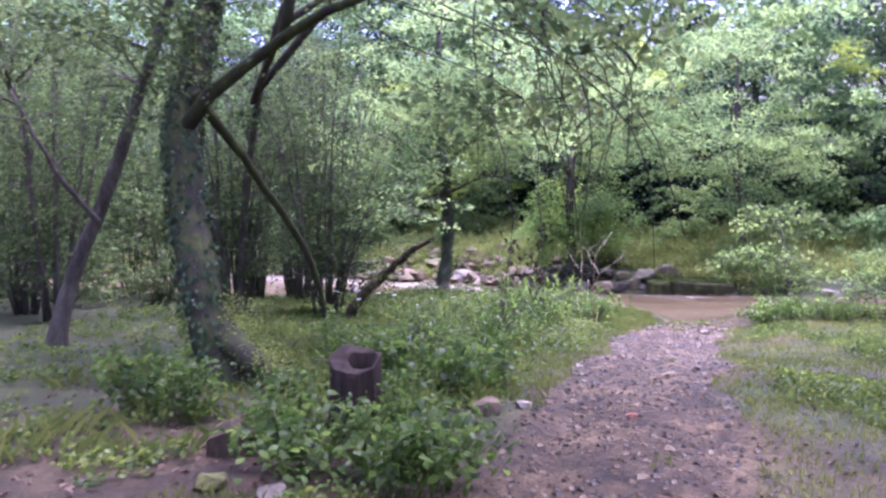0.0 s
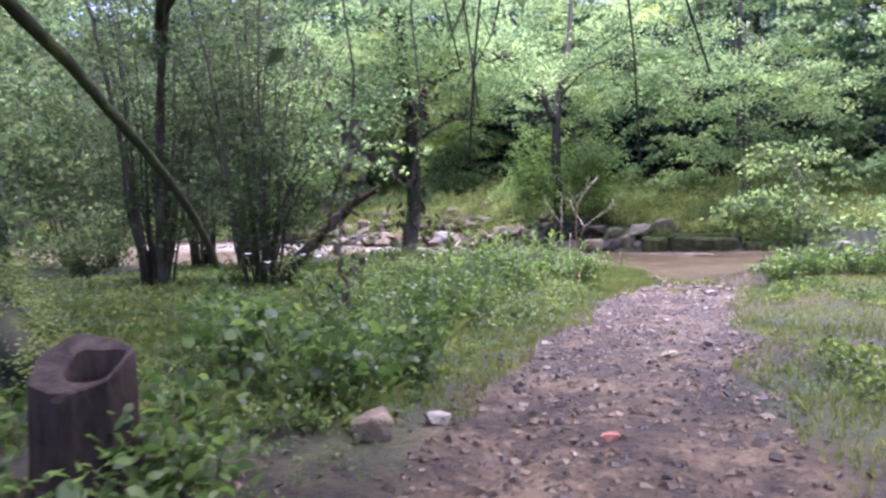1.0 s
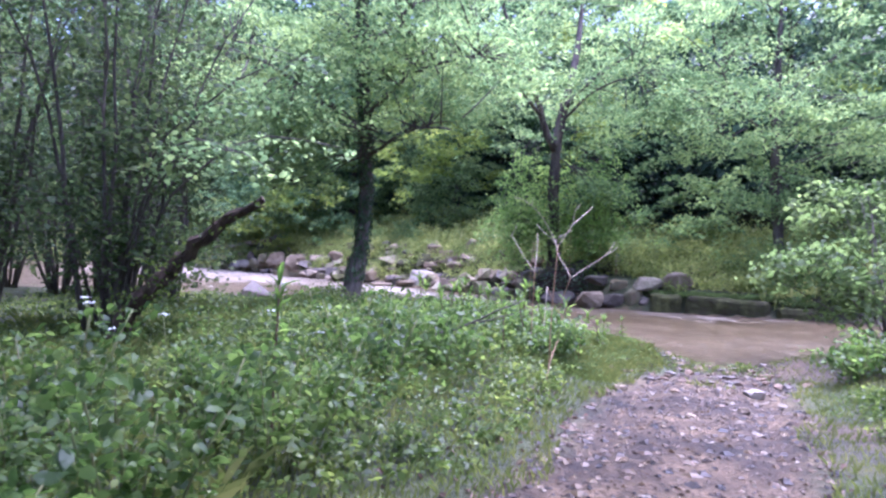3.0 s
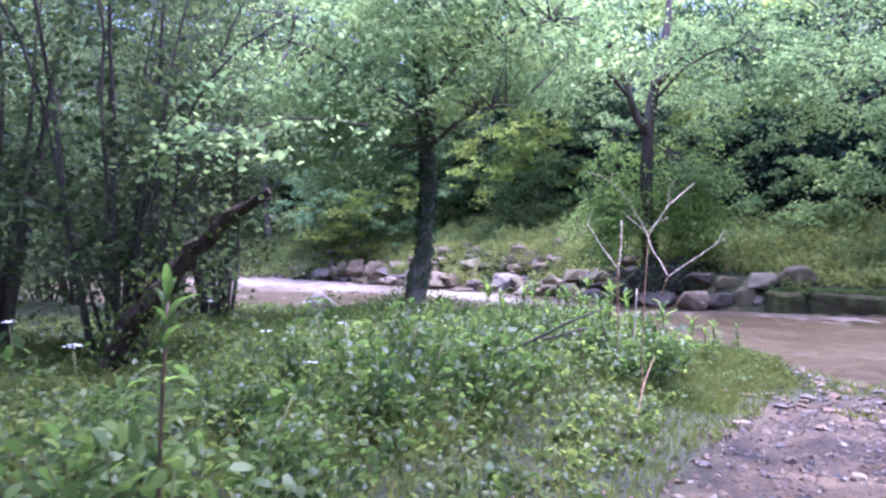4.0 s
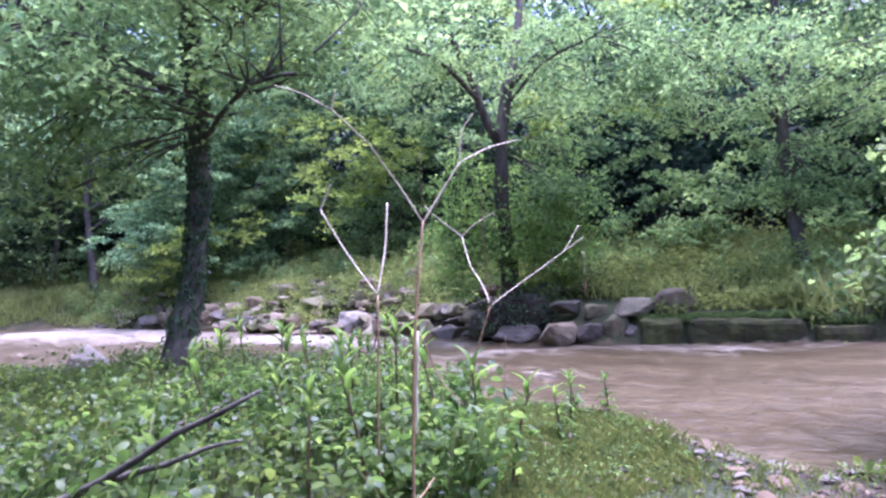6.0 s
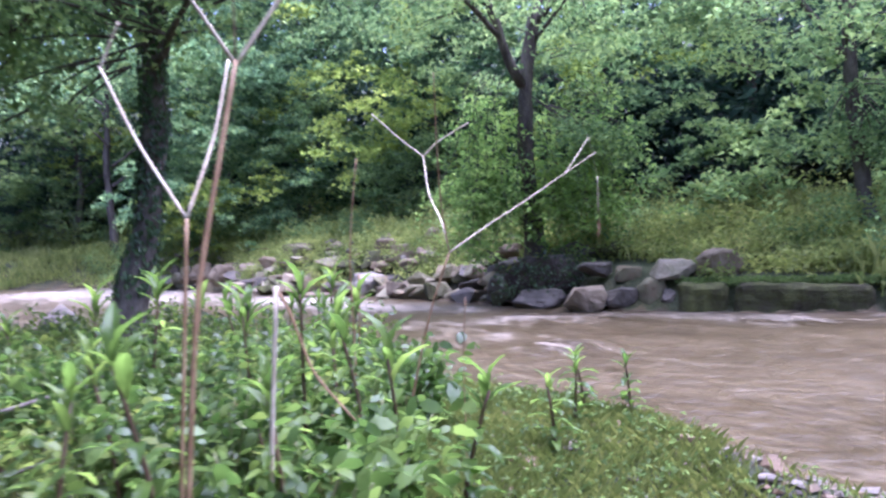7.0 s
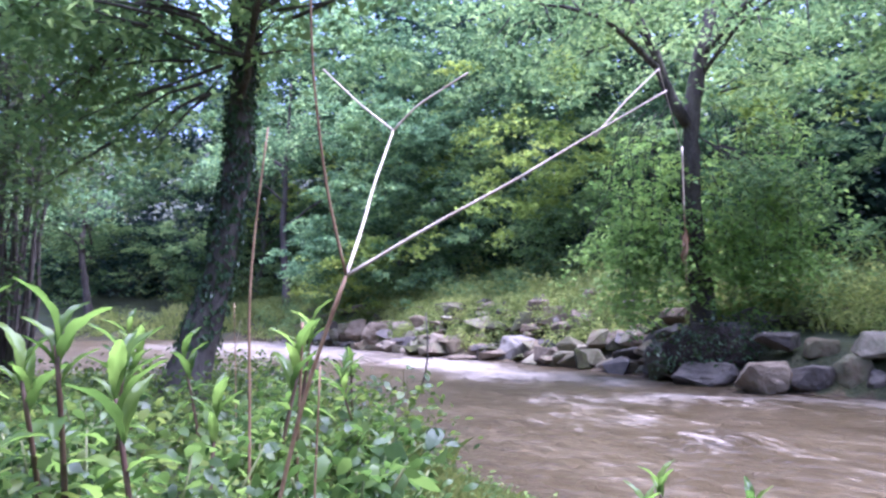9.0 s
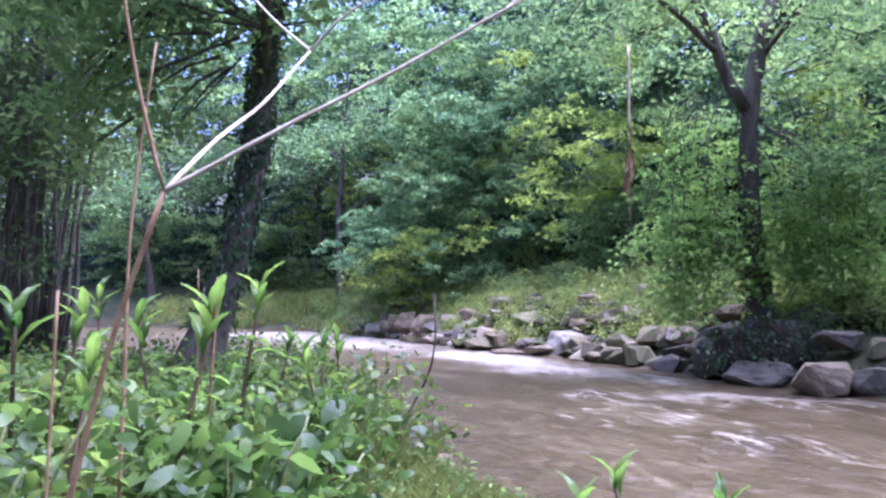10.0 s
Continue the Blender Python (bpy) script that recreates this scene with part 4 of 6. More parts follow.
tree("mossy_tree", "old mossy tree with a low fork beside the track", [(-4.25, 1.1, 0.5), (-4.42, 1.15, 0.95), (-4.6, 1.25, 1.45), (-4.9, 1.7, 2.41), (-5.11, 2.1, 3.11), (-5.21, 2.6, 3.89), (-5.12, 3.0, 4.71), (-5.05, 3.5, 5.63), (-4.8, 3.9, 7.5)], [0.25, 0.22, 0.21, 0.20, 0.18, 0.15, 0.07],
     [([(-5.18, 2.3, 3.5), (-4.94, 2.3, 4.0), (-4.6, 2.3, 4.2), (-4.25, 2.1, 4.45), (-3.75, 1.7, 4.7), (-3.2, 1.2, 4.8), (-2.5, 0.4, 4.75), (-1.8, -0.6, 4.6), (-1.2, -1.65, 3.9)], [0.10, 0.075, 0.05, 0.032, 0.016]),
      (POLE, [0.075, 0.06, 0.05, 0.035]),
      ([(-3.75, 1.7, 4.7), (-3.6, 1.5, 5.4), (-3.4, 1.2, 6.4)], [0.07, 0.03]),
      *DROOP,
      ([(-4.45, 1.2, 1.25), (-4.05, 0.85, 0.98), (-3.75, 0.65, 0.78), (-3.4, 0.45, 0.6)], [0.17, 0.13, 0.06])],
     # First crown blob is thickened, out of view, to shade the ground below.
     [((-3.8, 2.6, 6.9), (3.2, 3.6, 1.3), 190), ((-1.3, -1.51, 3.5), (0.8, 1.1, 0.6), 18), ((-5.9, 2.4, 4.6), (1.2, 1.65, 1.2), 26)],
     LEAF_HAZEL, BARK_MOSS, size=0.10, n_each=60, spread=0.55, seed=14, ivy=1500, twig=0.007)

gw = np.random.default_rng(78)
for top, low in (((-1.55, -1.37, 4.2), (-1.62, -1.56, 1.62)), ((-1.2, -1.23, 4.2), (-1.34, -1.37, 1.75))):
    line = bend([top, (top[0] - 0.15, top[1], 3.2), (low[0] + 0.1, low[1], 2.4), low], 12, 0.025, gw)
    twig = tagged(empty("dead_twig", low), "dead twig with withered brown leaves hanging over the track", "branch", "dead twigs over the track")
    wood = part("twig", tri_mesh("twig", *tube(line, [0.006, 0.005, 0.003], 5, 0.08, gw), True), BARK, twig)
    C = np.repeat(line[9:], 20, 0) + gw.normal(0, 0.045, (60, 3)) * (1, 1, 1.4)
    part("withered_leaves", tri_mesh("withered_leaves", *random_leaves(C, 0.05, 0.45, level=0.3, droop=1.2, g=gw)), LEAF_WITHER, wood, "curled brown leaves")

C = bend([(-4.42, 1.35, 1.6), (-4.25, 1.2, 1.25), (-3.95, 0.85, 1.06), (-3.6, 0.5, 0.78)], 46) + rng.normal(0, 0.07, (46, 3))
tagged(part("moss", tri_mesh("moss", *sprays(C, 34, 0.16, 0.03, 0.8, flat=0.9)), LEAF_BANK), "yellow-green moss on the foot of the tree", "moss", kind="stuff")

# Mostly unseen tree, added so that its high crown shades the track.
tree("overhanging_tree", "large tree added so its crown shades the track", [(4.9, -5.76, 0.5), (4.8, -5.63, 2.5), (4.3, -5.21, 4.6), (3.6, -4.66, 6.8), (3.0, -4.12, 9.0)], [0.26, 0.22, 0.17, 0.08],
     [([(4.4, -5.35, 4.3), (2.4, -3.57, 5.6), (0.4, -2.2, 6.0)], [0.1, 0.03]), ([(4.2, -5.08, 5.0), (3.6, -1.1, 6.0), (2.6, 2.2, 5.8)], [0.1, 0.03]), ([(3.8, -4.8, 6.2), (1.6, -6.31, 7.4), (-1.0, -7.13, 7.6)], [0.09, 0.03]), ([(4.4, -5.35, 4.4), (5.4, -2.2, 5.6), (6.0, 1.37, 5.4)], [0.08, 0.02])],
     [((0.8, -3.57, 6.8), (3.6, 4.39, 1.2), 90), ((3.2, 1.1, 5.9), (2.4, 2.2, 0.8), 40), ((-2.4, -7.13, 7.2), (2.6, 3.29, 1.2), 50), ((6.2, 1.37, 5.2), (1.8, 2.2, 0.8), 26)],
     LEAF_ALDER, BARK, size=0.12, n_each=56, spread=0.7, seed=18)

# Added canopy, out of view overhead, that darkens the bank and the hazels.
tree("tall_tree", "tree added so its unseen high crown shades the bank", [(-6.5, 11.25, 0.5), (-6.3, 10.98, 3.0), (-5.6, 9.6, 6.0), (-4.2, 8.23, 8.6), (-3.0, 7.13, 11.0)], [0.09, 0.08, 0.07, 0.05],
     [([(-5.7, 9.74, 5.6), (-2.6, 6.31, 7.8), (-0.2, 5.49, 8.8)], [0.1, 0.03]), ([(-5.2, 9.19, 6.8), (-2.4, 9.06, 8.6), (-0.4, 10.43, 9.2)], [0.09, 0.03]), ([(-5.8, 9.88, 5.4), (-3.6, 4.39, 7.2), (-1.8, 1.92, 8.4)], [0.09, 0.03])],
     [((0.2, 4.94, 9.0), (3.0, 4.39, 0.9), 110), ((-1.6, 10.15, 9.2), (3.0, 3.29, 0.9), 64), ((-5.2, 9.6, 9.4), (3.2, 3.6, 0.8), 130), ((-2.2, 1.37, 8.8), (3.0, 4.0, 0.9), 130)],
     LEAF_ALDER, BARK, size=0.13, n_each=44, spread=0.8, seed=19)

tree("leaning_tree", "thin dark leaning tree among the coppice", [(-7.7, 4.3, 0.6), (-7.39, 4.3, 1.93), (-6.87, 4.3, 2.91), (-6.42, 4.3, 4.36), (-5.85, 4.3, 5.89), (-5.4, 4.3, 8.2)], [0.12, 0.1, 0.09, 0.06, 0.03],
     [([(-6.9, 4.12, 2.5), (-7.4, 3.84, 3.2), (-7.9, 3.57, 4.4)], [0.05, 0.02])],
     [((-5.8, 4.39, 7.2), (1.8, 2.47, 1.6), 40), ((-7.8, 3.84, 4.6), (1.4, 1.92, 1.2), 26)], LEAF_HAZEL, BARK, size=0.085, n_each=80, spread=0.55, seed=15)


def coppice(at, stems, height, reach, seed, blobs_n, label, low=0.9, tips=()):
    g = np.random.default_rng(seed)
    z = float(land([at[0]], [at[1]])[0])
    base = tagged(empty("hazel_clump", (at[0], at[1], z)), label, "shrub", "hazel clumps by the river")
    roots = []
    for k in range(stems):
        a = 2 * np.pi * k / stems + g.normal(0, 0.3)
        r0, r1 = g.uniform(0.05, 0.32), g.uniform(0.3, 1) * reach
        h = height * g.uniform(0.6, 1.05)
        d = np.array([np.cos(a), np.sin(a), 0])
        o = np.array([at[0], at[1], z - 0.1])
        lp = bend([o + d * r0, o + d * (r0 + 0.2 * r1) + (0, 0, h * 0.26), o + d * (0.45 * r1) + (0, 0, h * 0.65), o + d * r1 + (0, 0, h)], 9, 0.03, g)
        V, T = tube(lp, [g.uniform(0.025, 0.065), 0.02, 0.008], 6, 0.06, g)
        part("stem", tri_mesh("stem", V, T, True), BARK, base)
        roots.append(lp[2:])
    arching = []
    for tip in tips:
        tip = np.asarray(tip, float)
        o = np.array([at[0], at[1], z - 0.1])
        lp = bend([o, o * 0.7 + tip * 0.3 + (0, 0, 1.6), o * 0.35 + tip * 0.65 + (0, 0, 1.3), tip], 10, 0.02, g)
        V, T = tube(lp, [0.03, 0.018, 0.006], 6, 0.06, g)
        part("stem", tri_mesh("stem", V, T, True), BARK, base)
        arching.append(lp[5:] + (0, 0, -0.04))
    roots = np.concatenate(roots)
    keep = roots[roots[:, 2] > z + low + 0.3]
    C = keep[g.integers(0, len(keep), blobs_n)] + g.normal(0, 0.55, (blobs_n, 3)) * (1, 1, 0.8)
    if low < 0.8:
        C[:, 2] -= g.uniform(0, 1.5, len(C)) * (C[:, 2] > z + 2)
    C[:, 2] = np.maximum(C[:, 2], z + low)
    V, T = twigs_to(C, roots, g, 0.007)
    tagged(part("brushwood", tri_mesh("brushwood", V, T, True), BARK, base), kind="stuff")
    V, T = sprays(C, 48, g.uniform(0.35, 0.75, len(C)), 0.09, 0.8, flat=0.28, g=g, rich=seed in (21, 22))
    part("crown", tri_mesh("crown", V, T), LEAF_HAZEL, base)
    if arching:
        V, T = sprays(np.concatenate(arching), 26, 0.24, 0.085, 0.75, flat=0.45, g=g, rich=True)
        tagged(part("spray", tri_mesh("spray", V, T), LEAF_ALDER, base, "lighter arching sprays of rounded leaves"), kind="stuff")
    return base


coppice((-4.3, 10.6), 10, 7.8, 2.4, 21, 185, "many-stemmed hazel clump with a broken leaning trunk", 0.55, [(-0.95, 9.88, 3.0), (-1.5, 7.9, 2.5), (-2.1, 9.06, 3.4), (-1.2, 8.64, 3.9), (-1.9, 8.3, 2.7)])
coppice((-6.6, 11.39), 14, 8.3, 2.6, 22, 150, "many-stemmed hazel clump near the water", 1.0)
coppice((-5.66, 16.97), 14, 8.8, 2.4, 23, 160, "dark many-stemmed hazel clump by the river", 1.3)
coppice((-9.5, 8.23), 13, 8.8, 2.8, 24, 150, "dense hazel clump in the shade", 0.9)
coppice((-9.2, 19.6), 13, 7.0, 2.6, 25, 120, "many-stemmed hazel clump upstream", 1.2)
coppice((-11.6, 21.6), 12, 8.0, 3.0, 26, 120, "tall dense hazel clump", 0.8)
coppice((-7.8, 19.3), 26, 9.0, 1.7, 28, 120, "thicket of tall thin dark stems near the water", 2.6)
coppice((-6.3, 18.7), 22, 9.5, 1.5, 31, 100, "thicket of thin upright stems on the bank", 3.0)
coppice((-11.2, 10.43), 12, 7.5, 2.6, 29, 120, "hazel clump in the thicket above the bank", 0.6)
coppice((-13.4, 23.0), 12, 8.0, 3.0, 30, 120, "hazel clump far upstream", 0.5)
coppice((-11.0, 2.06), 12, 8.0, 3.0, 27, 120, "tall hazel clump beside the clearing", 0.7)

# broken trunk leaning out of the clump
log = tagged(empty("leaning_log", (-3.7, 9.35, 0.45)), "broken brown trunk leaning out of the hazel clump", "log")
line = bend([(-3.7, 9.35, 0.45), (-3.4, 9.25, 0.95), (-2.75, 9.05, 1.55), (-2.2, 8.87, 2.02), (-1.78, 8.75, 2.24)], 22, 0.018)
V, T = tube(line, [0.12, 0.10, 0.095, 0.085, 0.07, 0.035], 11, 0.16)
part("trunk", tri_mesh("trunk", V, T), LOGWOOD, log)
for k, (i, d, r) in enumerate([(19, (0.22, 0, 0.05), 0.03), (18, (0.16, 0.08, 0.12), 0.02), (15, (0.05, -0.14, 0.2), 0.022), (11, (0.12, -0.16, 0.10), 0.018)]):
    V, T = tube(bend([line[i], line[i] + np.array(d) * 0.6, line[i] + np.array(d)], 4), [r, r * 0.4], 5, 0.2)
    part("splinter", tri_mesh("splinter", V, T), LOGWOOD, log)
c = np.concatenate([line[rng.integers(3, 21, 150)] + rng.normal(0, 0.075, (150, 3)), line[rng.integers(0, 12, 420)] + rng.normal(0, 0.2, (420, 3))])
part("ivy", tri_mesh("ivy", *random_leaves(c, 0.06, 0.8, level=0.5)), LEAF_HERB, log, "green leaves creeping over the trunk")

# fresh green bush on the spit
bush("leafy_bush", "bright fresh green bush leaning over the ford", (6.9, 10.3), [((6.55, 10.9, 1.65), (0.8, 0.85, 0.4), 40), ((5.70, 11.0, 1.5), (0.42, 0.45, 0.22), 13), ((7.25, 10.6, 1.15), (0.8, 0.8, 0.45), 22), ((6.55, 10.7, 1.0), (0.6, 0.6, 0.3), 14), ((6.75, 11.9, 2.6), (0.5, 0.6, 0.55), 18), ((7.55, 11.6, 2.4), (0.7, 0.7, 0.6), 24)], LEAF_FRESH, 0.105, 30, 0.34, 31, stems=14)
bush("leafy_bush", "green bush on the grass beyond the ford", (7.6, 7.96), [((7.7, 7.68, 1.2), (1.0, 1.23, 0.6), 30)], LEAF_FRESH, 0.1, 50, 0.4, 32)
for i, (x, y, h, r) in enumerate([(1.2, 35.12, 3.8, 1.5), (-3.6, 40.89, 3.4, 2.0), (-9.5, 42.53, 3.2, 2.0), (16.5, 19.89, 2.6, 1.6)]):
    z = float(land([x], [y])[0])
    bush("shrub", "yellow-green shrub on the far bank" if i % 2 == 0 else "leafy shrub at the edge of the wood", (x, y), [((x, y, z + h * 0.4), (r, r * 0.8, h * 0.3), 34), ((x + 0.5 * r, y - 0.3, z + h * 0.75), (r * 0.6, r * 0.6, h * 0.16), 14), ((x - 0.7 * r, y, z + h * 0.6), (r * 0.6, r * 0.6, h * 0.16), 14)], LEAF_ALDER if i % 2 == 0 else LEAF_WOOD, 0.15, 50, 0.5, 40 + i)


for i, (x, y, h, r) in enumerate([(-9.6, 15.09, 2.2, 1.2), (-12.2, 14.68, 2.6, 1.6), (-15.5, 13.99, 3.0, 1.8)]):
    z = float(land([x], [y])[0])
    bush("thicket_bush", "dark leafy bush on the near bank upstream", (x, y), [((x, y, z + h * 0.35), (r, r * 0.8, h * 0.32), 34), ((x + 0.4 * r, y, z + h * 0.7), (r * 0.6, r * 0.6, h * 0.2), 14)], LEAF_HAZEL, 0.12, 44, 0.45, 46 + i)


z = float(land([11.3], [18.6])[0])
bush("bank_bush", "low dark bush at the end of the river wall", (11.3, 18.6), [((11.3, 18.5, z + 0.35), (0.7, 0.69, 0.35), 22), ((10.95, 18.4, z + 0.1), (0.5, 0.41, 0.2), 10)], LEAF_HAZEL, 0.09, 36, 0.3, 55)

# woodland trees behind, three kinds set out again and again
def wood_tree(seed, height, spread):
    g = np.random.default_rng(seed)
    limbs, blobs = [], []
    for k in range(7):
        a, h = g.uniform(0, 6.28), height * (0.3 + 0.08 * k)
        e = np.array([np.cos(a) * spread * g.uniform(0.6, 1), np.sin(a) * spread * g.uniform(0.6, 1), h + g.uniform(0.8, 2.2)])
        limbs.append(([(0, 0, h), e * (0.5, 0.5, 0.5) + (0, 0, h * 0.5 + 0.3), e], [0.08, 0.02]))
        blobs.append((e, (1.5, 2.06, 0.9), 16))
    blobs.append(((0, 0, height * 0.8), (spread * 0.8, spread * 0.8, height * 0.22), 40))
    return tree("woodland_tree", "tall broadleaved tree at the edge of the wood", [(0, 0, 0), (g.normal(0, 0.2), g.normal(0, 0.2), height * 0.4), (g.normal(0, 0.4), g.normal(0, 0.4), height)], [0.2, 0.15, 0.04], limbs, blobs, LEAF_WOOD, BARK, size=0.22, n_each=32, spread=0.9, seed=seed, group="woodland trees")


KINDS = [wood_tree(51, 12.5, 3.6), wood_tree(52, 14.0, 3.2), wood_tree(53, 11.0, 3.8)]
PLACES = [(-4.0, 47.33), (2.5, 43.22), (-9.5, 52.82), (9.5, 37.73), (14.5, 34.3), (21.5, 28.13), (25.5, 22.64), (18.0, 34.99), (5.6, 43.22), (-16, 57.62), (29, 16.46), (-19, 52), (-14, 45.96), (-17.5, 26), (-22, 28), (-14.5, 7.55), (13.5, 3.43), (10.5, -4.12), (-9.5, -8.92), (3.5, -17.84), (-27, 47), (22, 26.07)]
for i, (x, y) in enumerate(PLACES):
    z = float(land([x], [y])[0]) - 0.05
    m = pose(x, y, z, 0, 0, 67.0 * i)
    if i < 3:
        KINDS[i].matrix_basis = m
    else:
        copy_thing(KINDS[i % 3], m)

# ---- woods and undergrowth in the distance ----
def scatter_far(n, d0, d1, x0, x1, z0, z1, g, line=FAR, side=1):
    out = []
    while sum(len(o) for o in out) < n:
        P = np.stack([g.uniform(x0, x1, 4 * n), g.uniform(-28, 96, 4 * n)], 1)
        d, s = off_line(P, line)
        ok = (s * side > 0) & (d > d0) & (d < d1)
        P = P[ok]
        z = land(P[:, 0], P[:, 1]) + z0 + (z1 - z0) * g.uniform(0, 1, len(P))
        out.append(np.concatenate([P, z[:, None]], 1))
    return np.concatenate(out)[:n]


g1 = np.random.default_rng(61)


def woods(name, label, category, C, n_each, spread, size, leaf, flat=0.4):
    V, T = sprays(C, n_each, g1.uniform(0.75, 1.35, len(C)) * spread, size, 0.65, flat=flat, g=g1)
    tagged(part(name, tri_mesh(name, V, T), leaf), label, category, kind="stuff")


def toward(P, line):
    """The way from each place to the nearest place on a line."""
    best, way = np.full(len(P), 1e9), np.zeros_like(P)
    for a, b in zip(line[:-1], line[1:]):
        ab = b - a
        t = np.clip(((P - a) @ ab) / (ab @ ab), 0, 1)
        v = a + t[:, None] * ab - P
        d = np.hypot(v[:, 0], v[:, 1])
        hit = d < best
        best[hit], way[hit] = d[hit], v[hit]
    return unit(way)


def boughs(O, g, per=11, reach=(1.6, 3.4), line=FAR):
    """Layered branches that reach out towards the light over the river."""
    w = toward(O[:, :2], line)
    a = np.arctan2(w[:, 1], w[:, 0]) + g.normal(0, 0.7, len(O))
    L = g.uniform(*reach, len(O))
    t = np.linspace(0.05, 1, per)[None]
    side = g.normal(0, 0.22, (len(O), per)) * L[:, None] * np.sin(np.pi * (0.15 + 0.75 * t))
    x = O[:, :1] + np.cos(a)[:, None] * t * L[:, None] - np.sin(a)[:, None] * side
    y = O[:, 1:2] + np.sin(a)[:, None] * t * L[:, None] + np.cos(a)[:, None] * side
    z = O[:, 2:] + (g.normal(0.2, 0.3, (len(O), 1)) * t - g.uniform(0.2, 0.75, (len(O), 1)) * t ** 2) * L[:, None] + g.normal(0, 0.16, (len(O), per))
    return np.stack([x, y, z], -1).reshape(-1, 3)


# Backing sprays get their deep shade from a darker leaf colour.
woods("wood_backing", "leaf backing coloured dark for the wood's shade", "woodland", np.concatenate([scatter_far(1450, 15, 24, -48, 48, 0.2, 18, g1), scatter_far(700, 12, 16, -44, 46, 0.1, 5.5, g1), scatter_far(700, 14, 26, -60, 10, 8, 24, g1), scatter_far(420, 22, 34, -36, 26, 0.2, 7, g1)]), 44, 1.6, 0.5, LEAF_SHADE_TONE)
woods("wood_foliage", "dense green woodland foliage on the slope", "woodland", boughs(scatter_far(330, 9, 15, -38, 42, 1.0, 16, g1), g1, 9, (2.0, 4.5)), 30, 0.46, 0.25, LEAF_WOOD, 0.3)
woods("wood_edge_foliage", "layered branches at the edge of the wood", "woodland", boughs(np.concatenate([scatter_far(100, 6, 10, -35, 36, 0.8, 5, g1), scatter_far(140, 5, 10, -35, 36, 3.0, 13, g1)]), g1, 9), 34, 0.38, 0.2, LEAF_ALDER, 0.3)
woods("high_wood_foliage", "leafy crowns high on the wooded slope", "woodland", boughs(scatter_far(190, 7, 18, -32, 8, 9, 20, g1), g1, 9, (2.4, 4.8)), 28, 0.6, 0.3, LEAF_WOOD, 0.34)
# The sunlight on these boughs is in their leaf colour.
woods("lit_wood_foliage", "yellow-green branches coloured as lit at the wood's edge", "woodland", boughs(np.concatenate([scatter_far(12, 5.5, 9.5, -14, 7, 1.6, 5, g1), scatter_far(34, 5, 9, -20, 9, 5, 11, g1), scatter_far(14, 6, 10, 7, 26, 4.5, 10, g1)]), g1, 8, (1.4, 2.6)), 26, 0.36, 0.19, LEAF_SUN_TONE, 0.3)
woods("bank_tree_foliage", "dark drooping branches over the far bank upstream", "woodland", boughs(np.stack([g1.uniform(-9.5, -2.2, 62), g1.uniform(37.5, 42.5, 62), g1.uniform(3.0, 10.5, 62)], 1), g1, 9, (1.8, 3.4)), 32, 0.36, 0.21, LEAF_WOOD, 0.32)
E = scatter_far(760, 5.0, 9.0, -24, 26, 0.1, 1.2, g1)
E = E[(wave(E[:, 0], E[:, 1], 1.0, 85) > -0.25)]
E[:, 2] += np.clip(1.4 * wave(E[:, 0], E[:, 1], 1.3, 86), 0, 1.4) * g1.uniform(0, 1, len(E))
woods("edge_shrubs", "low leafy shrubs and saplings along the wood's edge", "undergrowth", E, 44, 0.5, 0.14, LEAF_BANK, 0.6)

# Further boughs in the leaf colour that imitates sunlit patches.
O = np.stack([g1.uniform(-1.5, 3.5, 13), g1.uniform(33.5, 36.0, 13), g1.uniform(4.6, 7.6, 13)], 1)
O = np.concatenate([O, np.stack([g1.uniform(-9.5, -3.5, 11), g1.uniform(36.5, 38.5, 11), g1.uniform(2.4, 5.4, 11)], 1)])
woods("sunlit_branches", "yellow-green branches coloured as sunlit over the far bank", "woodland", boughs(O, g1, 8, (1.4, 2.4)), 22, 0.34, 0.18, LEAF_SUN_TONE, 0.3)

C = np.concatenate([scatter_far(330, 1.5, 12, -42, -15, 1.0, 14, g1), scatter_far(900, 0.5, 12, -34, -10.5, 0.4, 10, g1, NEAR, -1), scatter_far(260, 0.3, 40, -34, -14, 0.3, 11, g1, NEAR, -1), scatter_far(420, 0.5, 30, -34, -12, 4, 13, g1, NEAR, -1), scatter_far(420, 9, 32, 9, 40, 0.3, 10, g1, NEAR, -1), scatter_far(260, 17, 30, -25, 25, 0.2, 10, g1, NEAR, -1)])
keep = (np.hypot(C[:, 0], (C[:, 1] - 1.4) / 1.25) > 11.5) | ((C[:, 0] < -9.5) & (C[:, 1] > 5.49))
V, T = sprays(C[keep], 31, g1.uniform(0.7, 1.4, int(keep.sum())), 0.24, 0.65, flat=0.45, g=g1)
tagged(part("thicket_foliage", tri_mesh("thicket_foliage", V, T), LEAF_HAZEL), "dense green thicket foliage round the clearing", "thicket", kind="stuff")

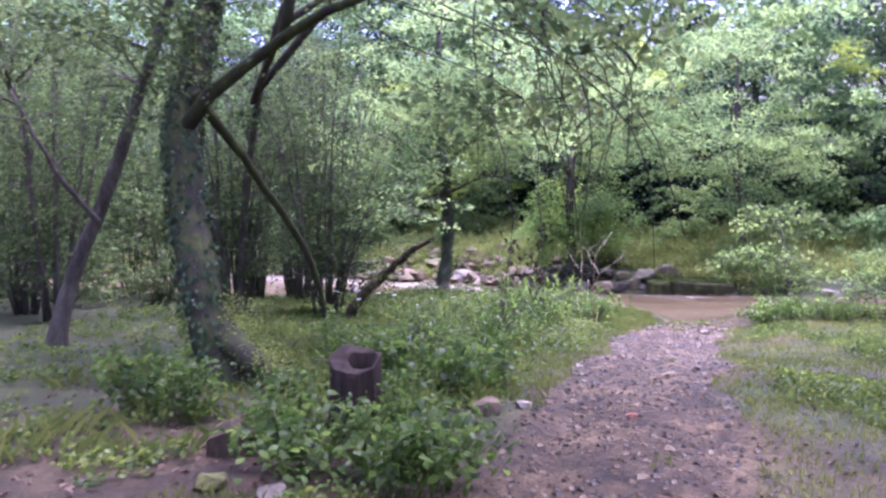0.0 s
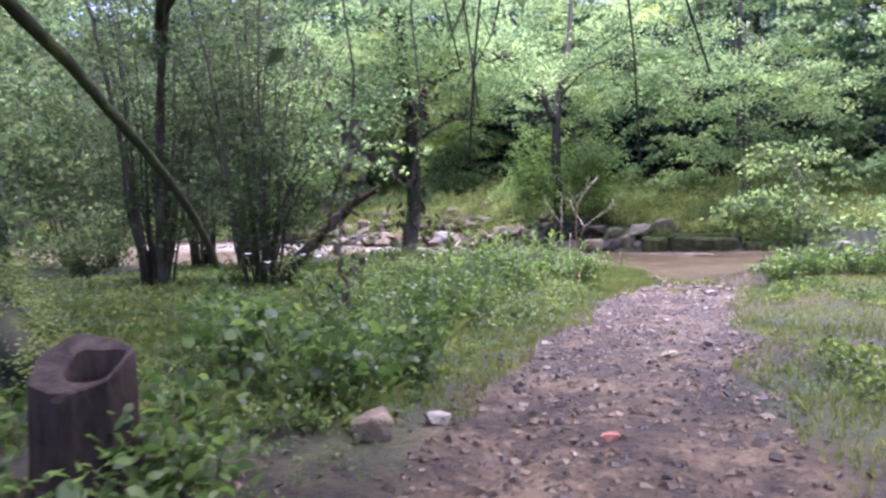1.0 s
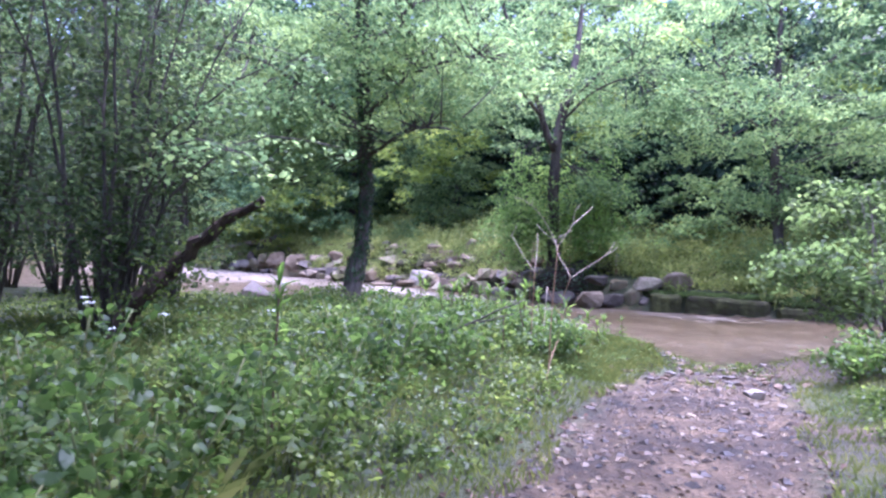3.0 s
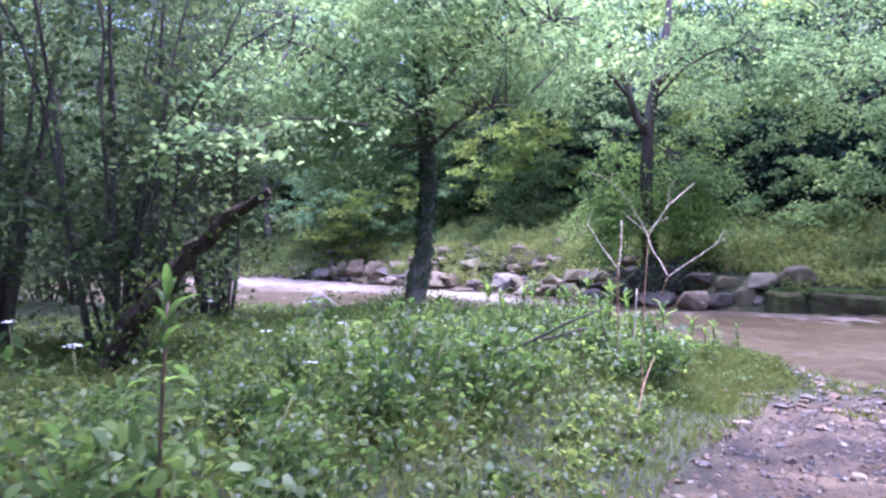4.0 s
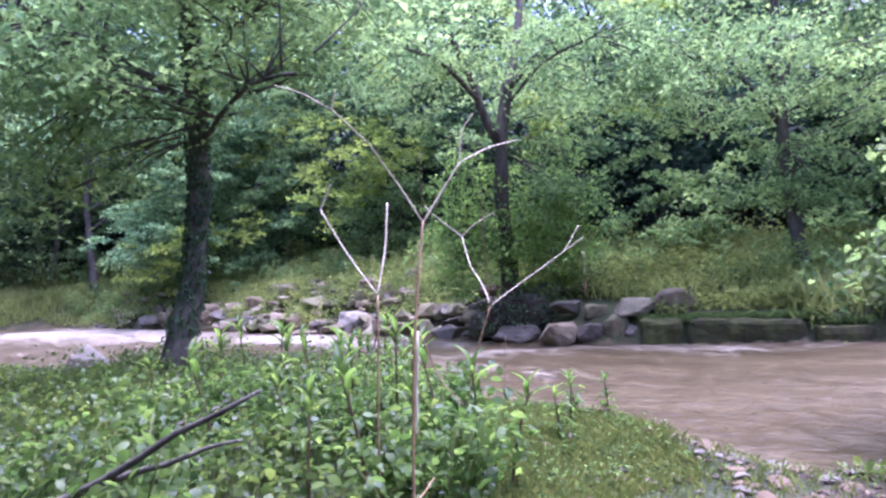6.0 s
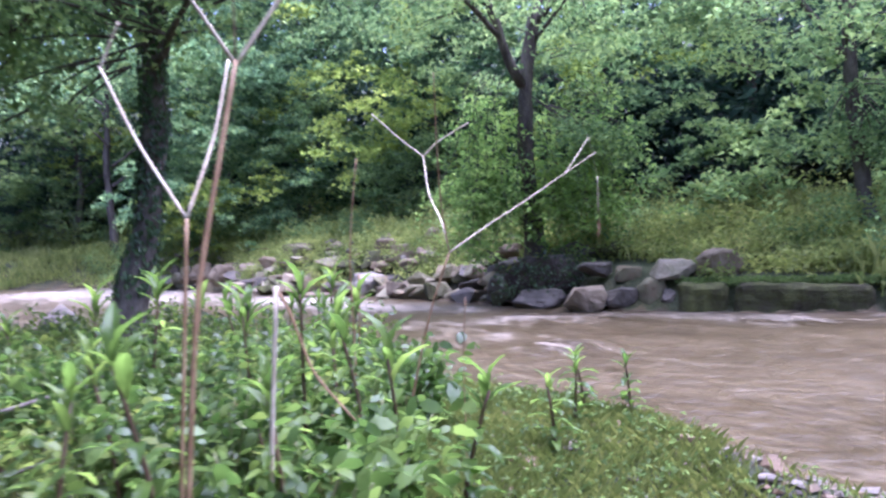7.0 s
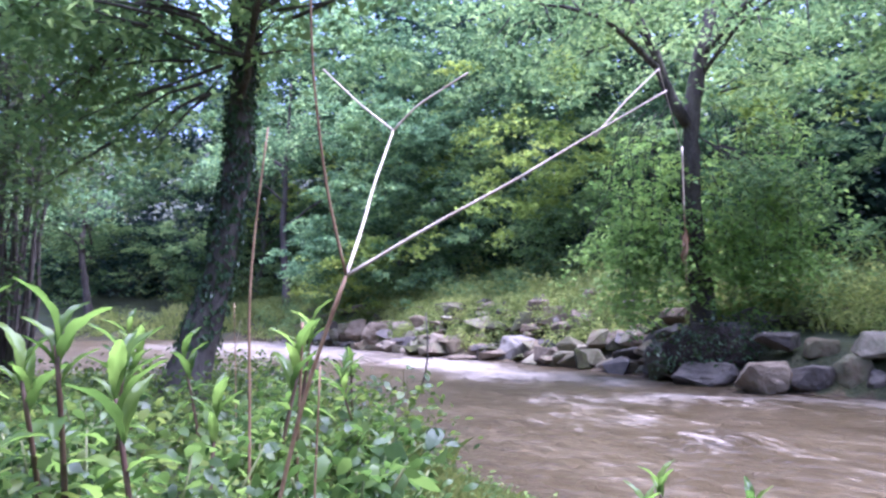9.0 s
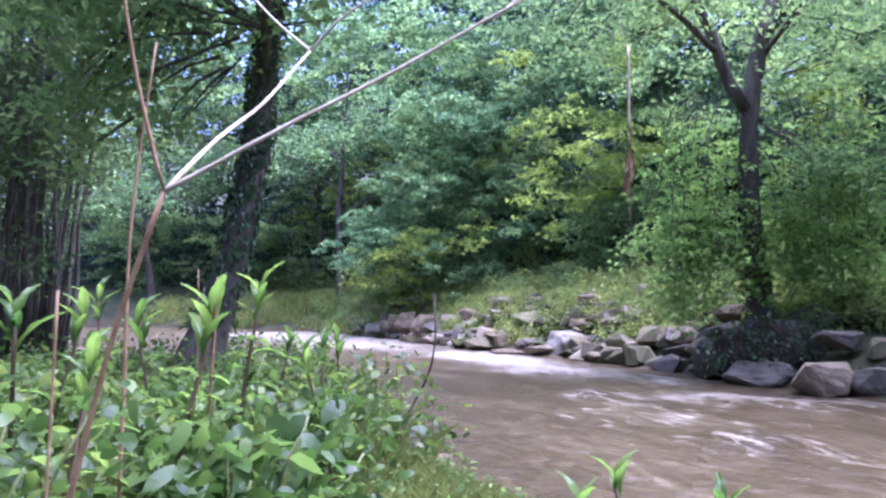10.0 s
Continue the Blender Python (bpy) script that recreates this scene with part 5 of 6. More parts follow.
# bank plants on the far side
def blades(P, heights, width, g, lean=0.35):
    n = len(P)
    a = g.uniform(0, 6.28, n)
    d = np.stack([np.cos(a), np.sin(a), np.zeros(n)], 1)
    s = np.stack([-np.sin(a), np.cos(a), np.zeros(n)], 1) * (width * g.uniform(0.6, 1.3, n))[:, None]
    l = (lean * g.uniform(0.2, 1.4, n) * heights)[:, None]
    up = np.array([0, 0, 1.0]) * heights[:, None]
    V = np.stack([P - s, P + s, P + d * l * 0.35 + up * 0.6 + s * 0.6, P + d * l + up * 0.95], 1).reshape(-1, 3)
    i = np.arange(n)[:, None] * 4
    T = np.concatenate([i + [[0, 1, 2]], i + [[0, 2, 3]]], 1).reshape(-1, 3)
    return V, T


def scatter(n, x0, x1, y0, y1, test, g):
    P = np.stack([g.uniform(x0, x1, n), g.uniform(y0, y1, n)], 1)
    P = P[test(P)]
    return np.concatenate([P, land(P[:, 0], P[:, 1])[:, None]], 1)


def far_side(P):
    d, s = off_line(P, FAR)
    d, x = d / 1.25, P[:, 0]
    lim = np.where(x < -9, 0.15, 0) + np.where(x < -9, 0, 1) * np.where(x < 4, 2.1, np.where(x < 9.4, 1.75, 0.6)) + 0.5 * wave(x, P[:, 1], 1.1, 71)
    return (s > 0) & (d > lim) & (d < 10)


g2 = np.random.default_rng(62)
P = scatter(120000, -22, 24, 10.98, 57.62, far_side, g2)
tall = 0.34 + 0.4 * np.clip(wave(P[:, 0], P[:, 1], 0.9, 72) + 0.4, 0, 1)
V, T = blades(P, tall * g2.uniform(0.5, 1.35, len(P)), 0.018, g2)
tagged(part("bank_grass", tri_mesh("bank_grass", V, T), GRASS_FAR), "tall rank grass on the far bank", "grass", kind="stuff")
P = scatter(46000, -26, 20, 10.98, 46.65, lambda Q: (far_side(Q) & (off_line(Q, FAR)[0] < 5.5)) | ((off_line(Q, FAR)[1] > 0) & (off_line(Q, FAR)[0] > 0.4) & (off_line(Q, FAR)[0] < 2.2) & (wave(Q[:, 0], Q[:, 1], 1.6, 73) > 0.15)), g2)
rank = np.clip(0.45 + 0.9 * wave(P[:, 0], P[:, 1], 1.5, 84), 0.1, 1.2) * np.where(off_line(P[:, :2], FAR)[0] < 1.6, 0.45, 1)
P[:, 2] += 0.08 + rank * g2.uniform(0.1, 1, len(P))
V, T = sprays(P, 13, 0.24, 0.125, 0.55, flat=1.0, g=g2)
tagged(part("bank_herbs", tri_mesh("bank_herbs", V, T), LEAF_BANK), "leafy herbs and brambles on the far bank", "undergrowth", kind="stuff")

P = scatter(3400, -15, 20, 10.98, 46.65, lambda Q: far_side(Q) & (off_line(Q, FAR)[0] < 6) & ((wave(Q[:, 0], Q[:, 1], 1.2, 90) > 0.0) | (Q[:, 0] < -1.5)), g2)
H = g2.uniform(0.35, 1.15, len(P))
C = np.concatenate([P + np.stack([g2.normal(0, 0.12, len(P)), g2.normal(0, 0.12, len(P)), H * f], 1) for f in (0.35, 0.6, 0.85, 1.0)])
tagged(part("tall_bank_herbs", tri_mesh("tall_bank_herbs", *sprays(C, 15, 0.24, 0.13, 0.5, flat=0.6, g=g2)), LEAF_ALDER), "tall leafy stems standing out of the bank grass", "undergrowth", kind="stuff")


def among_stones(Q):
    d, s = off_line(Q, FAR)
    d = d / 1.25
    return (s > 0) & (d > 0.25) & (d < 2.1) & (Q[:, 0] < 5.5) & (wave(Q[:, 0], Q[:, 1], 2.4, 88) + 0.35 * smooth(off_line(Q, FAR)[0], 0.5, 1.8) > 0.08)


P = scatter(24000, -13, 6, 19.21, 39.79, among_stones, g2)
P[:, 2] += g2.uniform(0.10, 0.42, len(P))
tagged(part("stone_herbs", tri_mesh("stone_herbs", *sprays(P, 13, 0.2, 0.095, 0.6, flat=0.8, g=g2)), LEAF_BANK), "leafy weeds growing between the bank stones", "undergrowth", kind="stuff")
t = g2.uniform(0, 1, 520)
P = np.stack([6.85 + 3.75 * t, 20.72 - 1.9 * t + g2.normal(0.05, 0.14, 520), 0.53 - 0.12 * smooth(t, 0.72, 0.86) + g2.uniform(-0.04, 0.05, 520)], 1)
moss = sprays(P, 14, 0.1, 0.042, 0.8, flat=0.4, g=g2)
t = g2.uniform(0, 1, 150)
P = np.stack([8.5 + 3.3 * t, 20.55 - 1.65 * t + g2.normal(0, 0.2, 150), 0.75 + g2.uniform(-0.1, 0.25, 150)], 1)
tagged(part("wall_moss", tri_mesh("wall_moss", *moss), LEAF_FRESH), "cushions of moss along the wall's top", "moss", kind="stuff")
tagged(part("wall_herbs", tri_mesh("wall_herbs", *sprays(P, 20, 0.3, 0.10, 0.6, flat=0.8, g=g2)), LEAF_BANK), "herbs hanging over the back of the wall", "undergrowth", kind="stuff")

# ---- near bank: herbs, grass, gravel ----
CORRIDOR = np.array([(-2.33, -7.1), (-1.37, -4.35), (-0.5, -2.2), (0.45, 1.97), (1.31, 4.71), (2.18, 7.23), (2.62, 8.39), (2.87, 8.97), (3.17, 9.47)])


def near_left(P):
    dn, sn = off_line(P, NEAR)
    dt, st = off_line(P, TRACK)
    dc, _ = off_line(P, CORRIDOR)
    edge = 1.22 + 0.25 * wave(P[:, 0], P[:, 1], 1.4, 74)
    bare = (P[:, 0] < -1.2) & (P[:, 1] < 0.41) & (wave(P[:, 0], P[:, 1], 2.6, 75) < -0.1)
    bare |= (P[:, 1] < 5.49) & (wave(P[:, 0], P[:, 1], 3.2, 91) < -0.28)
    return (sn < 0) & (dn > 0.05) & (dt > edge) & (st > 0) & (dc > 0.75) & ~bare & ((P[:, 0] < 1.85 + 0.12 * wave(P[:, 0], P[:, 1], 2.0, 81)) | (P[:, 1] < 9.47)) & (P[:, 0] < 3.4)


g3 = np.random.default_rng(63)
P = scatter(16000, -9, 3.4, -6.17, 20.58, near_left, g3)
P = P[(P[:, 0] > -5.5) | (g3.uniform(0, 1, len(P)) < 0.4)]
deep = smooth(off_line(P[:, :2], TRACK)[0], 1.3, 2.6) * np.where(P[:, 1] < 0.69, 0.6, 1.0)
deep = deep * (1 - 0.8 * smooth(-P[:, 0], 1.0, 3.2))
hump = 1 + 0.45 * wave(P[:, 0], P[:, 1], 1.7, 82)
tallness = (0.09 + 0.30 * deep) * g3.uniform(0.5, 1.3, len(P)) * hump
n_leaf = 11
C = np.repeat(P, n_leaf, 0)
H = np.repeat(tallness, n_leaf) * g3.uniform(0.25, 1.05, len(C))
o = g3.normal(0, 1, (len(C), 2)) * (0.05 + 0.05 * np.repeat(deep, n_leaf))[:, None]
C = C + np.concatenate([o, H[:, None]], 1)
V1 = random_leaves(C, 0.058, 0.62, level=0.7, droop=0.3, g=g3, rich=True)
i = g3.integers(0, len(P), 2600)
stems = []
for k in i[:1400]:
    a = P[k]
    stems.append(tube([a, a + (g3.normal(0, 0.02), g3.normal(0, 0.02), tallness[k])], [0.005, 0.002], 3, 0, g3))
big = P[(g3.uniform(0, 1, len(P)) < 0.08) & (P[:, 0] > -3.5) & (off_line(P[:, :2], CORRIDOR)[0] > 1.4)]
Cb = np.repeat(big, 9, 0)
Cb = Cb + np.concatenate([g3.normal(0, 0.10, (len(Cb), 2)), (0.12 + 0.42 * g3.uniform(0, 1, (len(Cb), 1)))], 1)
Vb = random_leaves(Cb, 0.062, 0.6, level=0.7, droop=0.3, g=g3, rich=True)
tagged(part("broad_leaves", tri_mesh("broad_leaves", *Vb, True), LEAF_KNOT), "broad wet leaves standing out of the undergrowth", "undergrowth", kind="stuff")
D = scatter(6500, -6, 3, -8.23, 8.23, lambda Q: (off_line(Q, TRACK)[0] > 0.9) & (((Q[:, 1] < 1.1) & (Q[:, 0] < 0)) | (off_line(Q, TRACK)[0] < 1.7)), g3)
D[:, 2] += 0.012
Vd = random_leaves(D, 0.06, 0.6, level=0.85, droop=0.0, g=g3)
tagged(part("leaf_litter", tri_mesh("leaf_litter", *Vd), LEAF_DEAD), "brown dead leaves lying on the soil", "leaf litter", kind="stuff")
tagged(part("undergrowth_leaves", tri_mesh("undergrowth_leaves", *V1, True), LEAF_HERB), "wet leafy undergrowth of nettles and herbs on the bank", "undergrowth", kind="stuff")
B = scatter(28000, -6, 3.2, -6.17, 17.84, lambda Q: near_left(Q) & (off_line(Q, CORRIDOR)[0] > 1.7) & (wave(Q[:, 0], Q[:, 1], 2.1, 83) > 0.1), g3)
tagged(part("bank_tussocks", tri_mesh("bank_tussocks", *blades(B, g3.uniform(0.08, 0.28, len(B)), 0.0024, g3, 0.9)), GRASS), "long wet grass blades among the herbs", "grass", kind="stuff")
tagged(part("undergrowth_stems", tri_mesh("undergrowth_stems", *join(stems)), STEM_GREEN), "thin green stems of the undergrowth", "undergrowth", kind="stuff")


def verge(P):
    dn, sn = off_line(P, NEAR)
    dt, st = off_line(P, TRACK)
    edge = 0.92 + 0.24 * wave(P[:, 0], P[:, 1], 1.8, 76)
    bare = (P[:, 0] < -1.2) & (P[:, 1] < 0.41) & (wave(P[:, 0], P[:, 1], 1.5, 75) < 0.3)
    tuft = (dt < 0.3) & (wave(P[:, 0], P[:, 1], 2.6, 77) > 0.45)
    return (sn < 0) & (dn > 0.3) & ((dt > edge) | tuft) & ~bare


P = scatter(150000, -5, 8, -6.86, 15.09, verge, g3)
P = P[(wave(P[:, 0], P[:, 1], 2.4, 79) + 0.5 * wave(P[:, 0], P[:, 1], 7.0, 80) > -0.55) | (g3.uniform(0, 1, len(P)) < 0.45)]
left = off_line(P[:, :2], TRACK)[1] > 0
P = P[left | (wave(P[:, 0], P[:, 1], 1.7, 92) < 0.12) | (g3.uniform(0, 1, len(P)) < 0.6)]
left = off_line(P[:, :2], TRACK)[1] > 0
h = np.where(left, 0.06, 0.05) * g3.uniform(0.5, 1.7, len(P))
V, T = blades(P, h, 0.006, g3, 0.6)
tagged(part("grass", tri_mesh("grass", V, T), GRASS), "short yellow-green grass along the track", "grass", kind="stuff")


P = scatter(44000, 1.4, 3.6, 8.78, 13.99, lambda Q: (off_line(Q, NEAR)[1] < 0) & (off_line(Q, NEAR)[0] > 0.06) & (off_line(Q, TRACK)[0] > 1.3 + 0.2 * wave(Q[:, 0], Q[:, 1], 2.0, 89)), g3)
tagged(part("waterside_grass", tri_mesh("waterside_grass", *blades(P, g3.uniform(0.02, 0.10, len(P)), 0.004, g3, 0.8)), GRASS), "fresh yellow-green grass down to the water", "grass", kind="stuff")


def right_side(P):
    dn, sn = off_line(P, NEAR)
    dt, st = off_line(P, TRACK)
    return (sn < 0) & (dn > 0.3) & (dt > 1.2) & (wave(P[:, 0], P[:, 1], 1.3, 78) > -0.1) & ((st < 0) | (dt < 2.2))


P = scatter(10500, -1, 9, -6.86, 12.35, lambda Q: right_side(Q) & (off_line(Q, TRACK)[1] < 0) & (off_line(Q, TRACK)[0] > 1.45), g3)
C = np.repeat(P, 8, 0)
C = C + np.concatenate([g3.normal(0, 0.07, (len(C), 2)), (g3.uniform(0.03, 0.2, len(C)) * np.repeat(np.clip(0.7 + wave(P[:, 0], P[:, 1], 2.0, 87), 0.3, 1.8), 8))[:, None]], 1)
tagged(part("verge_herbs", tri_mesh("verge_herbs", *random_leaves(C, 0.065, 0.65, level=0.7, g=g3)), LEAF_HERB), "low broad-leaved weeds among the grass", "undergrowth", kind="stuff")
P = np.concatenate([scatter(7500, -3, 9, -6.86, 16.46, right_side, g3), scatter(900, 1.5, 3.5, 8.78, 13.45, lambda Q: (off_line(Q, NEAR)[1] < 0) & (off_line(Q, NEAR)[0] > 0.15) & (off_line(Q, TRACK)[0] > 1.4), g3)])
P[:, 2] += g3.uniform(0.02, 0.1, len(P))
V, T = sprays(P, 8, 0.12, 0.034, 0.7, flat=0.4, g=g3)
tagged(part("clover_leaves", tri_mesh("clover_leaves", V, T), LEAF_FRESH), "low clover and creeping weeds beside the track", "undergrowth", kind="stuff")

# gravel on the track and at the water
def gravel_at(P):
    dn, sn = off_line(P, NEAR)
    dt, _ = off_line(P, TRACK)
    return (sn < 0) & (((dt < 1.0) & (np.random.default_rng(5).uniform(0, 1, len(P)) < 0.6)) | ((dn < 0.9) & (P[:, 0] > 2.4) & (P[:, 0] < 5)))


P = scatter(78000, -3, 5, -7.55, 13.03, gravel_at, g3)
IV = np.array([(1, 0, 0), (0, 1, 0), (-1, 0, 0), (0, -1, 0), (0.25, 0.2, 0.9), (0, 0, -0.6), (-0.3, -0.25, 0.85)], float)
IT = np.array([(0, 1, 4), (1, 2, 4), (2, 6, 4), (2, 3, 6), (3, 0, 6), (0, 4, 6), (1, 0, 5), (2, 1, 5), (3, 2, 5), (0, 3, 5)])
n = len(P)
s = 0.007 + 0.034 * g3.uniform(0, 1, n) ** 4
sc = np.stack([s * g3.uniform(0.8, 1.6, n), s * g3.uniform(0.8, 1.6, n), s * 0.6], 1)
a = g3.uniform(0, 6.28, n)
base = IV[None] * (1 + g3.normal(0, 0.18, (n, len(IV), 1)))
base = base * sc[:, None]
rot = np.stack([base[..., 0] * np.cos(a)[:, None] - base[..., 1] * np.sin(a)[:, None], base[..., 0] * np.sin(a)[:, None] + base[..., 1] * np.cos(a)[:, None], base[..., 2]], -1)
V = (rot + (P + (0, 0, 0.004))[:, None]).reshape(-1, 3)
T = (IT[None] + (np.arange(n) * len(IV))[:, None, None]).reshape(-1, 3)
tagged(part("gravel", tri_mesh("gravel", V, T), GRAVEL), "wet mixed gravel trodden into the track", "gravel", kind="stuff")

# single stones on the track
for i, (x, y, w, h, mat, label) in enumerate([(1.52, 2.63, 0.13, 0.09, STONE_DARK, "dark stone lying on the track"), (0.93, 2.05, 0.17, 0.07, STONE, "flat grey stone on the track"), (3.9, 8.2, 0.3, 0.14, STONE_PALE, "pale stone at the edge of the ford"),
                                              (-1.6, -0.1, 0.34, 0.24, STONE, "pale grey boulder beside the track"), (-1.22, 0.1, 0.17, 0.1, STONE_PALE, "small pale stone beside the track"), (2.35, 8.16, 0.16, 0.08, STONE, "grey stone at the end of the track"),
                                              (3.3, 7.13, 0.16, 0.08, STONE, "grey stone at the end of the track"), (1.75, 13.93, 0.3, 0.25, STONE, "grey stone at the foot of the near bank"), (3.0, 8.23, 0.12, 0.06, STONE_TAN, "tan stone on the gravel"),
                                              (-3.55, -2.61, 0.24, 0.13, STONE_MOSS, "mossy stone in the leaf litter"), (-3.15, -2.74, 0.22, 0.1, STONE_DARK, "tan stone in the leaf litter"), (2.6, 6.72, 0.14, 0.06, STONE, "grey stone on the track")]):
    z = float(land([x], [y])[0])
    stone((x, y, z + h * 0.3), (w, w * 0.8, h), 500 + i, mat, label, turn=40.0 * i, points=30, group="stones on the track")
stone((-0.29, -0.42, float(land([-0.29], [-0.42])[0]) + 0.015), (0.13, 0.10, 0.05), 540, BRICK_RED, "broken red brick trodden into the track", turn=20, group="stones on the track", name="brick_fragment")
stone((-4.2, 20.4, 0.26), (1.0, 0.8, 0.75), 541, STONE_DARK, "dark boulder in the river", name="boulder")

# cobbles where the track meets the water
gc = np.random.default_rng(95)
TONES = [COBBLE, COBBLE, STONE_DARK]
for i in range(520):
    x, y = gc.uniform(2.35, 5.0), gc.uniform(6.72, 11.9)
    d, s = off_line(np.array([[x, y]]), NEAR)
    if s[0] > 0 or d[0] < 0.02 or d[0] > 1.9:
        continue
    w = 0.04 + 0.11 * gc.uniform() ** 2
    mat = TONES[i % 3]
    stone((x, y, float(land([x], [y])[0]) + 0.012), (w * gc.uniform(1, 1.5), w, w * gc.uniform(0.3, 0.55)), 560 + i, mat, mat.name.replace("_", " ") + " cobble lying on the wet gravel", turn=float(gc.uniform(0, 360)), tilt=float(gc.uniform(-12, 12)), points=20, group="cobbles at the ford", name="cobble")

# hollow stump
def stump():
    g = np.random.default_rng(81)
    x, y = -2.78, -1.15
    z = float(land([x], [y])[0])
    base = tagged(empty("stump", (x, y, z)), "weathered hollow tree stump cut flat on top", "stump")
    n, h = 28, 0.6
    a = np.linspace(0, 2 * np.pi, n, endpoint=False)
    lob = 1 + 0.05 * np.sin(3 * a + 1) + 0.04 * np.sin(7 * a)
    rings = []
    for t, r in ((-0.1, 0.26), (0.06, 0.22), (0.2, 0.185), (0.5, 0.17), (0.95, 0.17), (1.0, 0.168), (1.01, 0.16), (1.0, 0.098), (0.9, 0.085), (0.3, 0.07)):
        lb = lob if r > 0.12 else 1 + 0.35 * np.cos(a + 0.5) + 0.1 * np.sin(3 * a)
        rr = 1.2 * r * lb * (1 + g.normal(0, 0.012, n))
        rings.append(np.stack([x + rr * np.cos(a) + (0.03 if r < 0.12 else 0), y + rr * np.sin(a), np.full(n, z + t * h) + (0.42 * rr * np.sin(a) + 0.012 * np.cos(3 * a) if t > 0.9 else 0)], 1))
    V = np.concatenate(rings + [[[x, y, z + 0.4 * h]]])
    T = []
    for i in range(len(rings) - 1):
        for j in range(n):
            b, c = i * n + j, i * n + (j + 1) % n
            T += [(b, c, c + n), (b, c + n, b + n)]
    k = (len(rings) - 1) * n
    T += [(k + j, k + (j + 1) % n, len(V) - 1) for j in range(n)]
    part("body", tri_mesh("body", V, T), STUMPWOOD, base)
    return base


stump()
V, T = rock_mesh((0.34, 0.3, 0.4), 83, 16, 2)
ob = new("stump", tri_mesh("stump", V + (-3.62, -1.8, float(land([-3.62], [-1.8])[0]) + 0.05), T))
ob.data.materials.append(LOGWOOD)
tagged(ob, "low rotten stump in the leaf litter", "stump")

# fallen branches
for pts, r, mat, label in [([(0.0, 8.25, 0.62), (0.4, 8.15, 0.81), (0.7, 8.0, 0.94), (1.0, 7.85, 1.08), (1.2, 7.75, 1.2)], [0.022, 0.018, 0.012, 0.006], BARK, "dark dead branch fallen into the undergrowth"),
                           ([(0.6, 8.05, 0.89), (0.85, 8.0, 0.95), (1.1, 7.95, 1.02)], [0.014, 0.005], BARK, "dark dead twig in the undergrowth"),
                           ([(1.38, 7.5, 0.32), (1.45, 7.62, 0.6), (1.6, 8.1, 0.68), (1.74, 8.63, 0.68)], [0.0045, 0.0045, 0.003], STALK_RED, "pale broken stick standing in the grass"),
                           ([(-5.2, 0.55, 0.75), (-4.4, -0.27, 0.72), (-3.6, -0.55, 0.7)], [0.03, 0.015], BARK, "dark branch lying on the ground"),
                           ([(0.85, 15.37, 0.0), (1.1, 15.23, 0.3), (1.4, 14.95, 0.72), (1.43, 14.89, 0.92), (1.4, 14.89, 1.25)], [0.012, 0.01, 0.005], BARK, "dark bent twig leaning over the water"),
                           ([(0.13, 9.86, 0.72), (0.36, 10.24, 0.72), (0.41, 10.87, 0.72), (0.43, 11.59, 0.72)], [0.012, 0.008, 0.005], BARK, "dark dead twig lying across the herbs"),
                           ([(0.39, 9.45, 0.6), (0.64, 9.8, 0.6), (0.78, 10.15, 0.6), (0.99, 10.39, 0.6)], [0.010, 0.007, 0.004], BARK, "dark dead twig lying across the herbs"),
                           ([(1.66, 10.93, 0.45), (1.76, 11.09, 0.45), (1.8, 11.37, 0.45)], [0.006, 0.004], STALK_RED, "reddish dry twig in the grass"),
                           ([(1.24, 10.67, 0.55), (1.4, 10.56, 0.56), (1.58, 10.48, 0.55)], [0.008, 0.006], STALK_PALE, "pale dry stem lying in the herbs"),
                           ([(1.38, 10.5, 0.55), (1.6, 10.62, 0.57), (1.8, 10.7, 0.56), (1.94, 10.89, 0.55)], [0.008, 0.006], STALK_PALE, "pale dry stem lying in the herbs"),
                           ([(1.72, 10.77, 0.55), (1.8, 10.95, 0.57), (1.9, 11.09, 0.55)], [0.007, 0.005], STALK_PALE, "pale dry stem lying in the herbs"),
                           ([(0.85, 11.26, 0.6), (1.38, 10.7, 0.6), (1.74, 10.55, 0.6)], [0.008, 0.005], STALK_RED, "reddish dry twig leaning in the herbs")]:
    V, T = tube(bend(pts, 9, r[0] * 0.4), r, 6)
    tagged(part("fallen_branch", tri_mesh("fallen_branch", V, T, True), mat), label, "branch")

# ---- dry stalks by the water ----
def stalk(label, lines, leafy=None):
    at = lines[0][0][0]
    base = tagged(empty("dry_stalk", at), label, "dead plant", "dry stalks by the ford")
    for i, (pts, r, mat) in enumerate(lines):
        q = bend(pts, 4 * len(pts))
        V, T = tube(q, [0.5 * k for k in r], 7, 0.05)
        p = part("stem" if i == 0 else "branch", tri_mesh("stalk", V, T, True), mat, base)
    if leafy is not None:
        g = np.random.default_rng(91)
        c = np.asarray(leafy) + g.normal(0, 1, (16, 3)) * (0.004, 0.004, 0.018)
        w = np.tile([0, 0, -1.0], (16, 1)) + g.normal(0, 0.25, (16, 3))
        V, T = leaves(c, w, g.normal(0, 1, (16, 3)), np.full(16, 0.045), np.full(16, 0.012))
        part("withered_leaf", tri_mesh("withered_leaf", V, T), STALK_RED, base, "brown withered leaves")
    return base


